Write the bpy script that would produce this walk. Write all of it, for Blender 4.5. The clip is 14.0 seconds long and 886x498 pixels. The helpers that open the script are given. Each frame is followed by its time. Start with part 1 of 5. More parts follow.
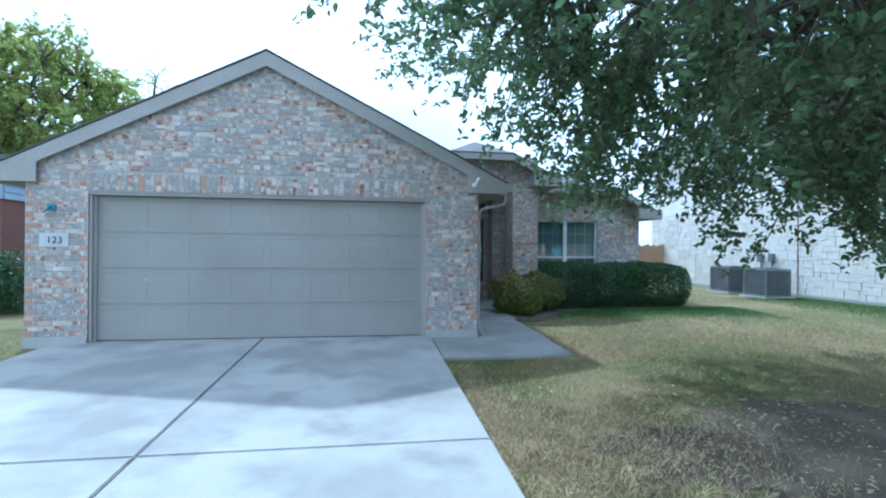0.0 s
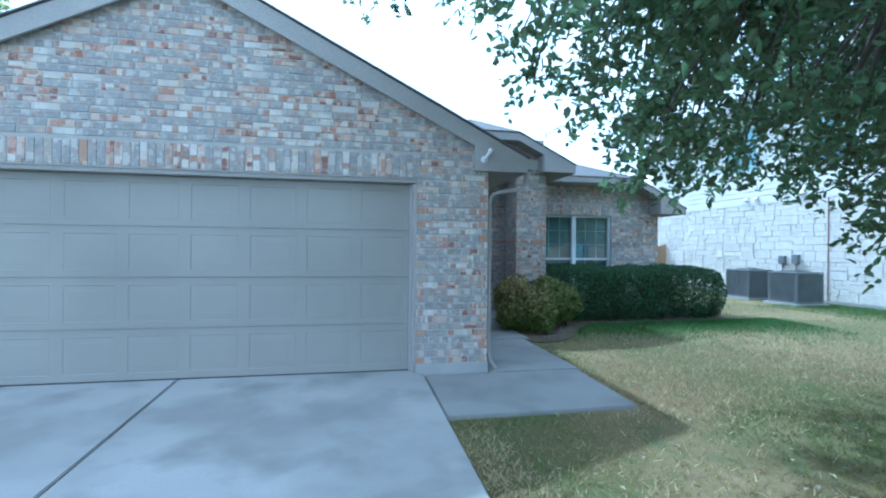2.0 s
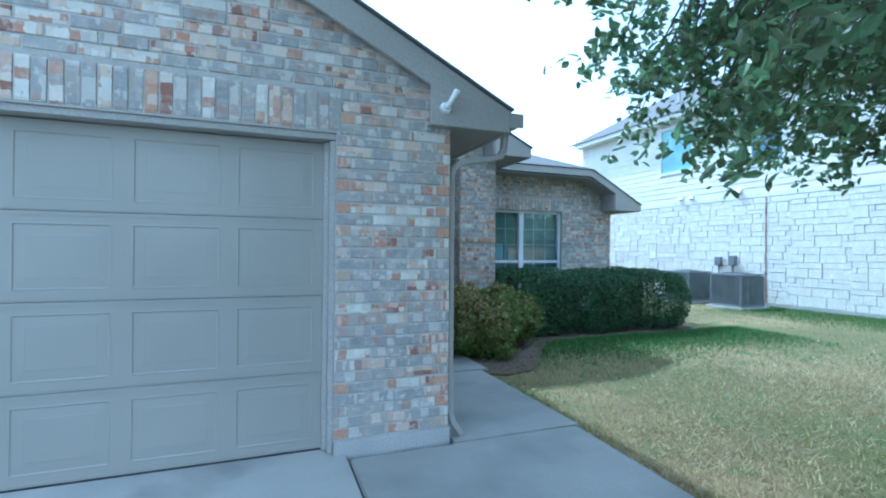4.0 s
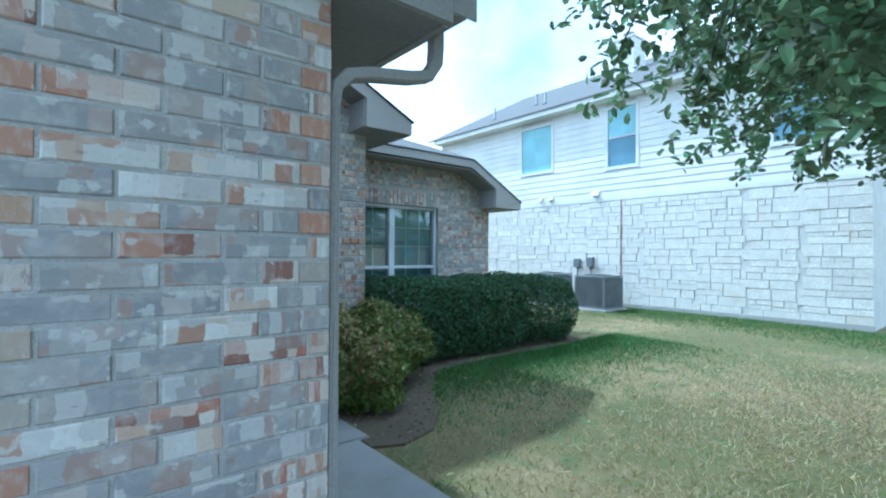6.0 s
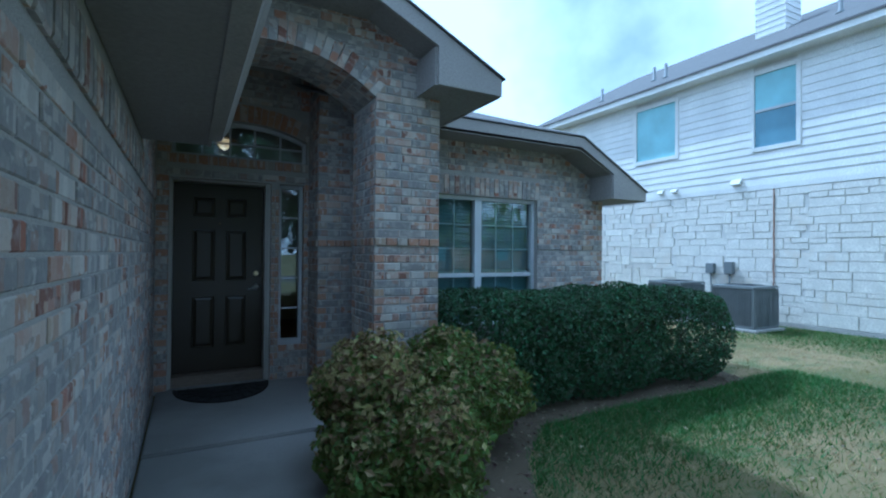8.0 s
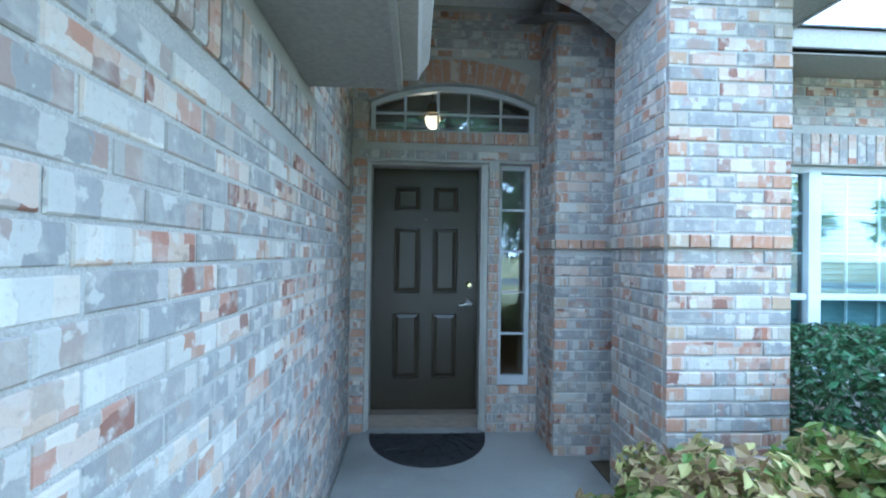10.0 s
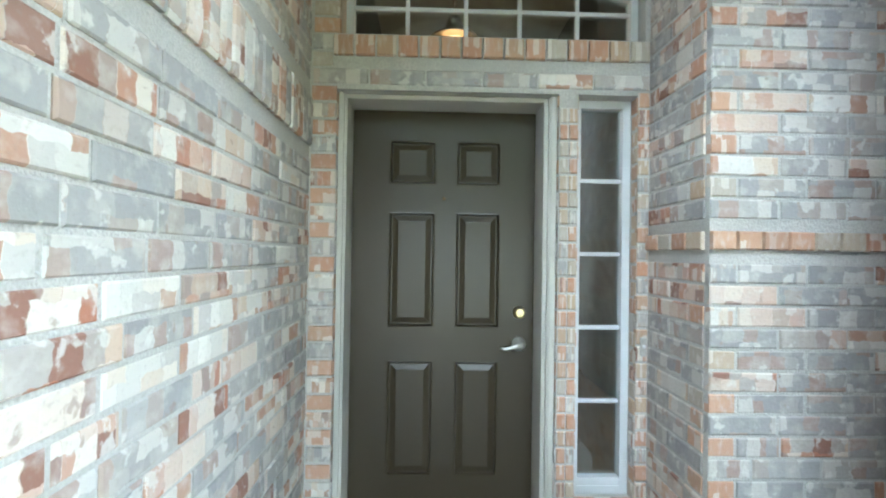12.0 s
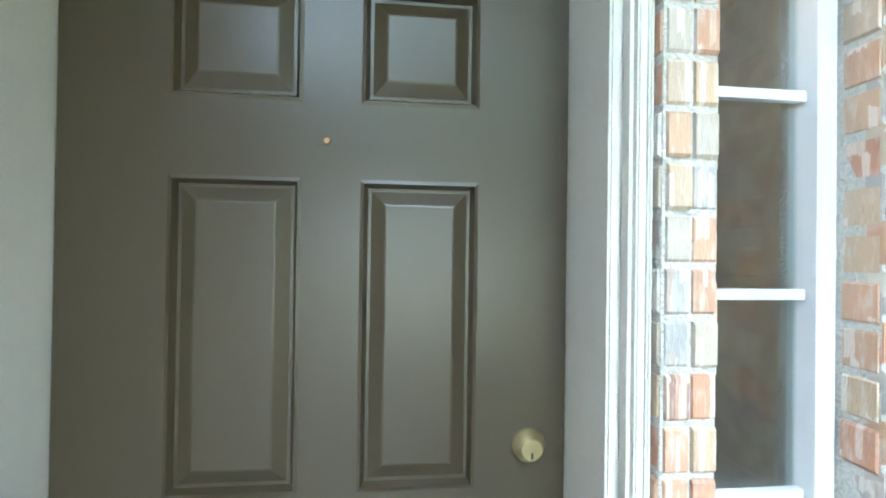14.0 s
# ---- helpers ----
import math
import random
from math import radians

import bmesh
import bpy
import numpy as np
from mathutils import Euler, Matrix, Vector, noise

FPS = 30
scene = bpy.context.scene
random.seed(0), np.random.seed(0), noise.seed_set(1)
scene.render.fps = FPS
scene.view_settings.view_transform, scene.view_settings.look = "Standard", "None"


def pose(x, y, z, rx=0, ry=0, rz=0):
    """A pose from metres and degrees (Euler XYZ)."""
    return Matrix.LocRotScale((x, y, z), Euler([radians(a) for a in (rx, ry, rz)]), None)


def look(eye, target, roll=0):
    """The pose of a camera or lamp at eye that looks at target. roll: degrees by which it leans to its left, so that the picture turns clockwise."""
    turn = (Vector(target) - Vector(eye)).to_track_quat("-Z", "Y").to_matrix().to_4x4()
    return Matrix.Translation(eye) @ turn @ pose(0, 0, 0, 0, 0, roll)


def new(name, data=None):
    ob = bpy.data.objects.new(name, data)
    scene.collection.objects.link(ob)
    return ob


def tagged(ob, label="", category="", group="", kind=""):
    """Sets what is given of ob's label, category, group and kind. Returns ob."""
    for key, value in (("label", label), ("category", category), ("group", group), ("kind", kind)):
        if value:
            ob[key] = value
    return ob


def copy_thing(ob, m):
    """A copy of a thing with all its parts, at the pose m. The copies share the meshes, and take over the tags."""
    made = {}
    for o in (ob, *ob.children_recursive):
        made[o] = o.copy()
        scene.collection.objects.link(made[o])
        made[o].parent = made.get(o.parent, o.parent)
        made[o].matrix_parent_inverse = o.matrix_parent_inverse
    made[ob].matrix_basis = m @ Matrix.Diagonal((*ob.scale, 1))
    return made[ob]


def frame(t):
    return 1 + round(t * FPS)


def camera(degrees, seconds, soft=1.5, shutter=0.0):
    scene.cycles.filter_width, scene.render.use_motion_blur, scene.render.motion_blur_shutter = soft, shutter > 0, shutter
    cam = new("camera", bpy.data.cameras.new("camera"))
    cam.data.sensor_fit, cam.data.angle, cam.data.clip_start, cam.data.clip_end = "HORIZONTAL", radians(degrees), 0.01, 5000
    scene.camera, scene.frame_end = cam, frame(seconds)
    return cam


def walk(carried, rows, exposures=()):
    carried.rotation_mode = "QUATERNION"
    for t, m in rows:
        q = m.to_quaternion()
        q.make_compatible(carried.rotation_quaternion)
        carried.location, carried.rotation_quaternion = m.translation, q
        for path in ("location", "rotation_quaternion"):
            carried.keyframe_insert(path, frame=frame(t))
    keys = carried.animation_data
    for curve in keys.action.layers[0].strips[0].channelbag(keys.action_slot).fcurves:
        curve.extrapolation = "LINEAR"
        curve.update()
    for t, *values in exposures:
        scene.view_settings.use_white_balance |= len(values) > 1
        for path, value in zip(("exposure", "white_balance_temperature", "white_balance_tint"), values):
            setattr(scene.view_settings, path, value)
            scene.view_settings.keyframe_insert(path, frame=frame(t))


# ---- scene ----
cam = camera(85.8, 14.0, soft=2.1)
METRES, EYE, TILT, LEAN, TURN = 12.9, 1.465, 0.0, 0.0, -8.5
ROWS = [
    (0.0, 0.0, 0.0, 0.0, -0.0, 0.1, -0.47),
    (0.5, -0.0041, 0.043, -0.0004, -0.32, 0.09, -0.45),
    (1.0, -0.0104, 0.0847, -0.002, -0.47, 0.12, -0.53),
    (1.5, -0.0147, 0.1262, -0.0008, -1.3, 0.12, -0.53),
    (2.0, -0.0169, 0.1689, 0.0003, -2.68, 0.13, -0.52),
    (2.5, -0.0234, 0.2102, -0.0007, -3.88, 0.17, -0.54),
    (2.7, -0.0237, 0.2268, -0.0007, -4.5, 0.17, -0.54),
    (4.8, -0.0171, 0.3887, 0.0012, -20.32, 0.52, -0.42),
    (5.0, -0.0158, 0.4045, 0.0018, -22.41, 0.54, -0.42),
    (5.5, -0.0085, 0.4406, 0.0044, -27.23, 0.59, -0.43),
    (6.0, 0.0055, 0.4742, 0.0036, -30.95, 0.58, -0.33),
    (6.5, 0.0209, 0.5052, 0.003, -31.26, 0.61, -0.29),
    (7.0, 0.0380, 0.5363, 0.0062, -31.37, 0.62, -0.27),
    (7.5, 0.0571, 0.5618, 0.0074, -28.46, 0.58, -0.29),
    (8.0, 0.0677, 0.5865, 0.0076, -19.54, 0.58, -0.48),
    (8.5, 0.0702, 0.618, 0.0098, -11.85, 0.56, -0.58),
    (9.0, 0.0726, 0.6516, 0.0086, -4.53, 0.49, -0.66),
    (9.2, 0.0733, 0.665, 0.0088, -0.9, 0.49, -0.68),
    (11.3, 0.0477, 0.8148, 0.0115, 7.0, 0.6, -0.89),
    (11.5, 0.0468, 0.8267, 0.012, 6.97, 0.62, -0.89),
    (12.0, 0.0458, 0.8567, 0.0107, 7.0, 0.64, -0.88),
    (12.5, 0.0451, 0.8845, 0.0112, 7.14, 0.68, -0.89),
    (13.0, 0.0394, 0.9161, 0.0148, 6.79, 0.64, -0.89),
    (13.5, 0.0393, 0.9449, 0.0134, 5.32, 0.71, -0.87),
    (14.0, 0.0426, 0.9721, 0.0165, 2.13, 0.51, -0.83),
]
LIGHT = [(0.0, 0.1, 4500, 2), (2.7, 0.35, 4200, -2), (4.8, 0.4, 4250, -3), (6.5, 0.2, 4450, -3), (7.5, -0.25, 4150, -1), (8.3, -0.1, 4150, 0), (9.2, 1.15, 4000, 0), (11.3, 3.25, 5150, 1), (12.5, 3.75, 5300, 0), (14.0, 4.48, 5100, 0)]
walk(cam, [(t, pose(0, 0, EYE, TILT, LEAN, TURN) @ pose(METRES * x, METRES * y, METRES * z, 90 + pitch, roll, yaw)) for t, x, y, z, yaw, pitch, roll in ROWS], LIGHT)

# ---- sky and sun: high, behind the house and a little to its west ----
SUN_TO = Vector((-1.25, 3.01, 4.45)).normalized()
world = bpy.data.worlds.new("sky")
scene.world = world
world.use_nodes = True
wn, wl = world.node_tree.nodes, world.node_tree.links
sky = wn.new("ShaderNodeTexSky")
sky.sky_type, sky.sun_disc = "NISHITA", False
sky.sun_elevation = math.asin(SUN_TO.z)
sky.sun_rotation = math.atan2(SUN_TO.x, SUN_TO.y)
sky.dust_density, sky.air_density = 2.5, 1.2
co = wn.new("ShaderNodeTexCoord")
cl = wn.new("ShaderNodeTexNoise")
cl.inputs["Scale"].default_value, cl.inputs["Detail"].default_value = 2.2, 6
ramp = wn.new("ShaderNodeValToRGB")
ramp.color_ramp.elements[0].position, ramp.color_ramp.elements[1].position = 0.22, 0.52
mixc = wn.new("ShaderNodeMix")
mixc.data_type = "RGBA"
wl.new(co.outputs["Generated"], cl.inputs["Vector"])
wl.new(cl.outputs["Fac"], ramp.inputs["Fac"])
wl.new(ramp.outputs["Color"], mixc.inputs["Factor"])
wl.new(sky.outputs["Color"], mixc.inputs["A"])
mixc.inputs["B"].default_value = (12, 12.3, 12.6, 1)
wl.new(mixc.outputs["Result"], wn["Background"].inputs["Color"])
wn["Background"].inputs["Strength"].default_value = 0.13
sun = new("sun", bpy.data.lights.new("sun", "SUN"))
sun.data.energy, sun.data.angle, sun.data.color = 3.7, radians(1.6), (1, 0.95, 0.87)
sun.matrix_world = look((0, 0, 20), Vector((0, 0, 20)) - SUN_TO)


# ---- materials ----
def material(name, colour, rough=0.7, metal=0.0, spots=(), bump=0.0, scale=8.0, fine=90.0, island=0.0, spec=0.5, stretch=(1, 1, 1), leafy=0.0):
    """Principled surface: base colour varied at a coarse and a fine scale, with relief. spots: (scale, low, high, colour) stains."""
    m = bpy.data.materials.new(name)
    m.use_nodes = True
    n, l = m.node_tree.nodes, m.node_tree.links
    b = n["Principled BSDF"]
    b.inputs["Roughness"].default_value, b.inputs["Metallic"].default_value = rough, metal
    b.inputs["Specular IOR Level"].default_value = spec
    tc, mp = n.new("ShaderNodeTexCoord"), n.new("ShaderNodeMapping")
    mp.inputs["Scale"].default_value = stretch
    geo = n.new("ShaderNodeNewGeometry")
    l.new(geo.outputs["Position"], mp.inputs["Vector"])

    def noise_at(s, detail=4):
        t = n.new("ShaderNodeTexNoise")
        t.inputs["Scale"].default_value, t.inputs["Detail"].default_value = s, detail
        l.new(mp.outputs["Vector"], t.inputs["Vector"])
        return t.outputs["Fac"]

    def mixed(fac, a, c, mode="MIX"):
        x = n.new("ShaderNodeMix")
        x.data_type, x.blend_type = "RGBA", mode
        for v, key in ((fac, "Factor"), (a, "A"), (c, "B")):
            if isinstance(v, bpy.types.NodeSocket):
                l.new(v, x.inputs[key])
            else:
                x.inputs[key].default_value = v if key == "Factor" else (*v[:3], 1)
        return x.outputs["Result"]

    def step(v, lo, hi):
        r = n.new("ShaderNodeMapRange")
        r.inputs["From Min"].default_value, r.inputs["From Max"].default_value = lo, hi
        l.new(v, r.inputs["Value"])
        return r.outputs["Result"]

    c = Vector(colour)
    col = mixed(step(noise_at(scale), 0.3, 0.7), c * 0.86, c * 1.12)
    f = noise_at(fine, 2)
    col = mixed(step(f, 0.3, 0.7), col, c * 0.8) if fine and bump else col
    for s, lo, hi, sc in spots:
        col = mixed(step(noise_at(s), lo, hi), col, sc)
    if island:
        hsv = n.new("ShaderNodeHueSaturation")
        r1, r2 = n.new("ShaderNodeMapRange"), n.new("ShaderNodeMapRange")
        for r, lo, hi in ((r1, 1 - island, 1 + island), (r2, 0.5 - island * 0.1, 0.5 + island * 0.1)):
            r.inputs["To Min"].default_value, r.inputs["To Max"].default_value = lo, hi
            l.new(geo.outputs["Random Per Island"], r.inputs["Value"])
        l.new(r1.outputs["Result"], hsv.inputs["Value"])
        l.new(r2.outputs["Result"], hsv.inputs["Hue"])
        l.new(col, hsv.inputs["Color"])
        col = hsv.outputs["Color"]
    l.new(col, b.inputs["Base Color"])
    if bump:
        bp = n.new("ShaderNodeBump")
        bp.inputs["Strength"].default_value, bp.inputs["Distance"].default_value = bump, 0.01
        l.new(f, bp.inputs["Height"])
        l.new(bp.outputs["Normal"], b.inputs["Normal"])
    if leafy:
        tr, ms = n.new("ShaderNodeBsdfTranslucent"), n.new("ShaderNodeMixShader")
        l.new(col, tr.inputs["Color"])
        ms.inputs["Fac"].default_value = leafy
        l.new(b.outputs["BSDF"], ms.inputs[1])
        l.new(tr.outputs["BSDF"], ms.inputs[2])
        l.new(ms.outputs["Shader"], n["Material Output"].inputs["Surface"])
    return m


def brick_material(name, single, plain=False):
    """Tumbled brick: grey, rust or pale bricks with blocky patches of whitewash along each one. single: bricks are objects, else islands."""
    m = bpy.data.materials.new(name)
    m.use_nodes = True
    n, l = m.node_tree.nodes, m.node_tree.links
    b = n["Principled BSDF"]
    b.inputs["Roughness"].default_value, b.inputs["Specular IOR Level"].default_value = 0.85, 0.3
    geo = n.new("ShaderNodeNewGeometry")
    rnd = n.new("ShaderNodeObjectInfo").outputs["Random"] if single else geo.outputs["Random Per Island"]
    uv = n.new("ShaderNodeUVMap").outputs["UV"]

    def math_node(op, a, c):
        x = n.new("ShaderNodeMath")
        x.operation = op
        for k, v in enumerate((a, c)):
            if isinstance(v, bpy.types.NodeSocket):
                l.new(v, x.inputs[k])
            else:
                x.inputs[k].default_value = v
        return x.outputs["Value"]

    def ramp_of(fac, stops):
        r = n.new("ShaderNodeValToRGB")
        r.color_ramp.interpolation = "LINEAR"
        e = r.color_ramp.elements
        e[0].color = (*stops[0][1], 1)
        e[1].position, e[1].color = stops[1][0], (*stops[1][1], 1)
        for pos, c in stops[2:]:
            e.new(pos).color = (*c, 1)
        l.new(fac, r.inputs["Fac"])
        return r.outputs["Color"]

    def mixed(fac, a, c):
        x = n.new("ShaderNodeMix")
        x.data_type = "RGBA"
        for v, key in ((fac, "Factor"), (a, "A"), (c, "B")):
            if isinstance(v, bpy.types.NodeSocket):
                l.new(v, x.inputs[key])
            else:
                x.inputs[key].default_value = v if key == "Factor" else (*v, 1)
        return x.outputs["Result"]

    def step(v, lo, hi, most=1.0):
        r = n.new("ShaderNodeMapRange")
        r.inputs["From Min"].default_value, r.inputs["From Max"].default_value, r.inputs["To Max"].default_value = lo, hi, most
        l.new(v, r.inputs["Value"])
        return r.outputs["Result"]

    def noise_at(scale, vec, detail=4):
        t = n.new("ShaderNodeTexNoise")
        t.inputs["Scale"].default_value, t.inputs["Detail"].default_value = scale, detail
        l.new(vec, t.inputs["Vector"])
        return t

    # each brick's own place in the pattern
    shift = n.new("ShaderNodeCombineXYZ")
    l.new(math_node("MULTIPLY", rnd, 41.0), shift.inputs["X"])
    l.new(math_node("MULTIPLY", rnd, 17.0), shift.inputs["Y"])
    add = n.new("ShaderNodeVectorMath")
    l.new(uv, add.inputs[0])
    l.new(shift.outputs["Vector"], add.inputs[1])
    own = add.outputs["Vector"]
    wob = n.new("ShaderNodeVectorMath")
    wob.operation = "MULTIPLY_ADD"
    l.new(noise_at(26, own, 7).outputs["Color"], wob.inputs[0])
    wob.inputs[1].default_value = (0.034, 0.034, 0)
    l.new(own, wob.inputs[2])
    sep_uv = n.new("ShaderNodeSeparateXYZ")
    l.new(wob.outputs["Vector"], sep_uv.inputs["Vector"])
    row = math_node("MULTIPLY", math_node("FLOOR", math_node("ADD", math_node("MULTIPLY", sep_uv.outputs["Y"], 13.0), rnd), 0), 3.7)
    vo = n.new("ShaderNodeTexVoronoi")
    vo.voronoi_dimensions, vo.feature = "1D", "SMOOTH_F1"
    vo.inputs["Smoothness"].default_value = 0.12
    vo.inputs["Scale"].default_value, vo.inputs["Randomness"].default_value = 16, 1.0
    l.new(math_node("ADD", sep_uv.outputs["X"], math_node("MULTIPLY", row, 0.35)), vo.inputs["W"])
    sep = n.new("ShaderNodeSeparateColor")
    l.new(vo.outputs["Color"], sep.inputs["Color"])
    cell = sep.outputs["Red"]
    kind = math_node("FRACT", math_node("MULTIPLY", rnd, 7.31), 0)
    if plain:
        col = ramp_of(rnd, [(0, (0.43, 0.235, 0.15)), (0.3, (0.47, 0.3, 0.2)), (0.5, (0.39, 0.215, 0.145)), (0.68, (0.44, 0.33, 0.225)), (0.85, (0.4, 0.35, 0.29))])
        col = mixed(step(cell, 0.86, 0.88, 0.6), col, (0.62, 0.58, 0.52))
    else:
        grey = ramp_of(rnd, [(0, (0.29, 0.283, 0.275)), (0.2, (0.34, 0.325, 0.31)), (0.4, (0.24, 0.232, 0.228)), (0.6, (0.37, 0.335, 0.3)), (0.8, (0.31, 0.303, 0.298))])
        grey = mixed(0.55, grey, ramp_of(cell, [(0, (0.25, 0.24, 0.235)), (0.18, (0.36, 0.345, 0.33)), (0.38, (0.3, 0.29, 0.28)), (0.52, (0.45, 0.425, 0.39)), (0.66, (0.41, 0.34, 0.28)), (0.76, (0.38, 0.22, 0.155)), (0.82, (0.64, 0.61, 0.55))]))
        red = ramp_of(cell, [(0, (0.36, 0.16, 0.1)), (0.2, (0.62, 0.56, 0.48)), (0.36, (0.4, 0.215, 0.14)), (0.5, (0.64, 0.6, 0.53)), (0.62, (0.48, 0.34, 0.24)), (0.76, (0.39, 0.355, 0.32)), (0.9, (0.25, 0.135, 0.1))])
        pale = ramp_of(cell, [(0, (0.62, 0.59, 0.53)), (0.3, (0.45, 0.42, 0.385)), (0.5, (0.68, 0.65, 0.59)), (0.7, (0.53, 0.43, 0.33)), (0.88, (0.39, 0.24, 0.17))])
        col = mixed(step(kind, 0.56, 0.562), grey, red)
        col = mixed(step(kind, 0.84, 0.842), col, pale)
    fine = noise_at(75, own, 5).outputs["Fac"]
    col = mixed(step(noise_at(20, own, 6).outputs["Fac"], 0.5, 0.7, 0.5), col, (0.54, 0.5, 0.45))
    if not plain:
        # flaking whitewash and darker burnt flecks with ragged edges
        col = mixed(step(noise_at(15, own, 8).outputs["Fac"], 0.6, 0.64, 0.65), col, (0.6, 0.58, 0.535))
        col = mixed(step(noise_at(17, wob.outputs["Vector"], 8).outputs["Fac"], 0.65, 0.7, 0.6), col, (0.28, 0.2, 0.16))
    col = mixed(step(fine, 0.56, 0.78, 0.4), col, (0.27, 0.23, 0.2))
    l.new(col, b.inputs["Base Color"])
    bp = n.new("ShaderNodeBump")
    bp.inputs["Strength"].default_value, bp.inputs["Distance"].default_value = 0.45, 0.005
    l.new(fine, bp.inputs["Height"])
    l.new(bp.outputs["Normal"], b.inputs["Normal"])
    return m


BRICK, BRICKS = brick_material("brick", True), brick_material("bricks", False)
EDGE, EDGES = brick_material("orange_brick", True, True), brick_material("orange_bricks", False, True)
MORTAR = material("mortar", (0.48, 0.46, 0.425), 0.95, bump=0.6, scale=5, fine=140)
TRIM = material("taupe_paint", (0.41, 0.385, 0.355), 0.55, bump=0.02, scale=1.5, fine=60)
# same taupe as the trim, lightened for daylight falling on the door frame
LIT_TRIM = material("lit_taupe_paint", (0.5, 0.48, 0.43), 0.5, scale=2)
GDOOR = material("garage_door_paint", (0.315, 0.298, 0.264), 0.5, scale=0.5)
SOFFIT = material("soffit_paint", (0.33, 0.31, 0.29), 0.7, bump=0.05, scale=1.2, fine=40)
# far paler than the soffits so the porch ceiling reflects light onto the walls
BOUNCEC = material("bounce_ceiling_paint", (0.68, 0.65, 0.58), 0.7, bump=0.05, scale=1.2, fine=40)
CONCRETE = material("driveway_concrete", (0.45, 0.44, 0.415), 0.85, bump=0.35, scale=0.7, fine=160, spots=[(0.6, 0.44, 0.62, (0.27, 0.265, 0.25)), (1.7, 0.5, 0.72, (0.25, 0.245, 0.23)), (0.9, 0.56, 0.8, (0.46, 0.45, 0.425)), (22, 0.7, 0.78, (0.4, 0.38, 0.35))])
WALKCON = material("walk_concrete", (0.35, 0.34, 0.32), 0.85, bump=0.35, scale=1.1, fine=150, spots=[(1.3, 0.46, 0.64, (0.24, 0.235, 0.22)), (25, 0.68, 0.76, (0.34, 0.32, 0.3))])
FOUND = material("foundation_concrete", (0.47, 0.46, 0.44), 0.9, bump=0.5, scale=3, fine=80)
JOINT = material("joint_dirt", (0.09, 0.08, 0.07), 0.95, bump=0.5, scale=20)
LAWN = material("lawn_soil_and_thatch", (0.165, 0.155, 0.055), 0.95, bump=0.8, scale=1.3, fine=220, spots=[(0.5, 0.46, 0.66, (0.29, 0.225, 0.11)), (3.0, 0.5, 0.7, (0.12, 0.145, 0.05)), (14, 0.6, 0.75, (0.3, 0.24, 0.15))])
MULCH = material("mulch", (0.085, 0.052, 0.04), 0.95, bump=1.0, scale=30, fine=120, island=0.6)
CHIP = material("weathered_chip", (0.2, 0.14, 0.11), 0.9, scale=9, island=0.7)
SHINGLE = material("asphalt_shingles", (0.17, 0.165, 0.16), 0.9, bump=0.5, scale=4, fine=130, island=0.15)
SIDING = material("white_lap_siding", (0.85, 0.84, 0.8), 0.6, bump=0.1, scale=1.5, fine=50)
STONE = material("white_limestone", (0.82, 0.79, 0.72), 0.9, bump=0.8, scale=5, fine=28, island=0.1, spots=[(2.0, 0.6, 0.75, (0.7, 0.64, 0.55))])
STONEJ = material("stone_mortar", (0.74, 0.72, 0.67), 0.95, bump=0.5, scale=4)
WHITE = material("white_vinyl", (0.54, 0.55, 0.56), 0.4, scale=2)
FRAME = material("pale_window_vinyl", (0.72, 0.75, 0.77), 0.4, scale=2)
DOORP = material("dark_olive_paint", (0.038, 0.029, 0.016), 0.32, scale=2, spec=0.4, stretch=(1, 1, 0.3))
DARK = material("dark_gap", (0.02, 0.02, 0.02), 0.8)
MAT = material("black_rubber", (0.025, 0.025, 0.027), 0.75, bump=0.8, scale=30, fine=180)
BRASS = material("brass", (0.7, 0.6, 0.36), 0.28, 1.0, scale=20)
NICKEL = material("satin_nickel", (0.68, 0.66, 0.62), 0.42, 1.0, scale=20)
ACM = material("grey_green_enamel", (0.19, 0.205, 0.21), 0.45, 0.0, scale=3)
ACFIN = material("condenser_fins", (0.06, 0.065, 0.07), 0.4, 0.6, scale=3)
BARK = material("oak_bark", (0.13, 0.105, 0.085), 0.95, bump=1.0, scale=12, fine=60, stretch=(1, 1, 0.25))
OAK = material("oak_leaf", (0.15, 0.208, 0.1), 0.4, scale=1.5, island=0.4, leafy=0.5)
HEDGE = material("hedge_leaf", (0.065, 0.12, 0.045), 0.45, scale=2, island=0.5, leafy=0.25)
SHRUBG = material("shrub_green_leaf", (0.16, 0.2, 0.04), 0.5, scale=2, island=0.4, leafy=0.3)
SHRUBT = material("shrub_tan_leaf", (0.37, 0.29, 0.13), 0.6, scale=2, island=0.4, leafy=0.3)
PALE = material("bright_tree_leaf", (0.36, 0.4, 0.11), 0.5, scale=0.5, island=0.45, leafy=0.5)
BLADE = material("grass_blade", (0.14, 0.185, 0.032), 0.6, scale=0.7, island=0.3, leafy=0.45, spots=[(0.6, 0.42, 0.58, (0.33, 0.26, 0.11)), (0.35, 0.5, 0.62, (0.36, 0.27, 0.14))])
LUSH = material("lush_grass_blade", (0.065, 0.15, 0.025), 0.55, scale=0.9, island=0.35, leafy=0.35)
STRAW = material("straw_grass", (0.54, 0.42, 0.25), 0.7, scale=1.5, island=0.35, leafy=0.4)
DIRT = material("bare_soil", (0.11, 0.088, 0.06), 0.95, bump=1.0, scale=3, fine=90, spots=[(1.1, 0.5, 0.7, (0.24, 0.19, 0.13)), (30, 0.6, 0.7, (0.1, 0.075, 0.055))])
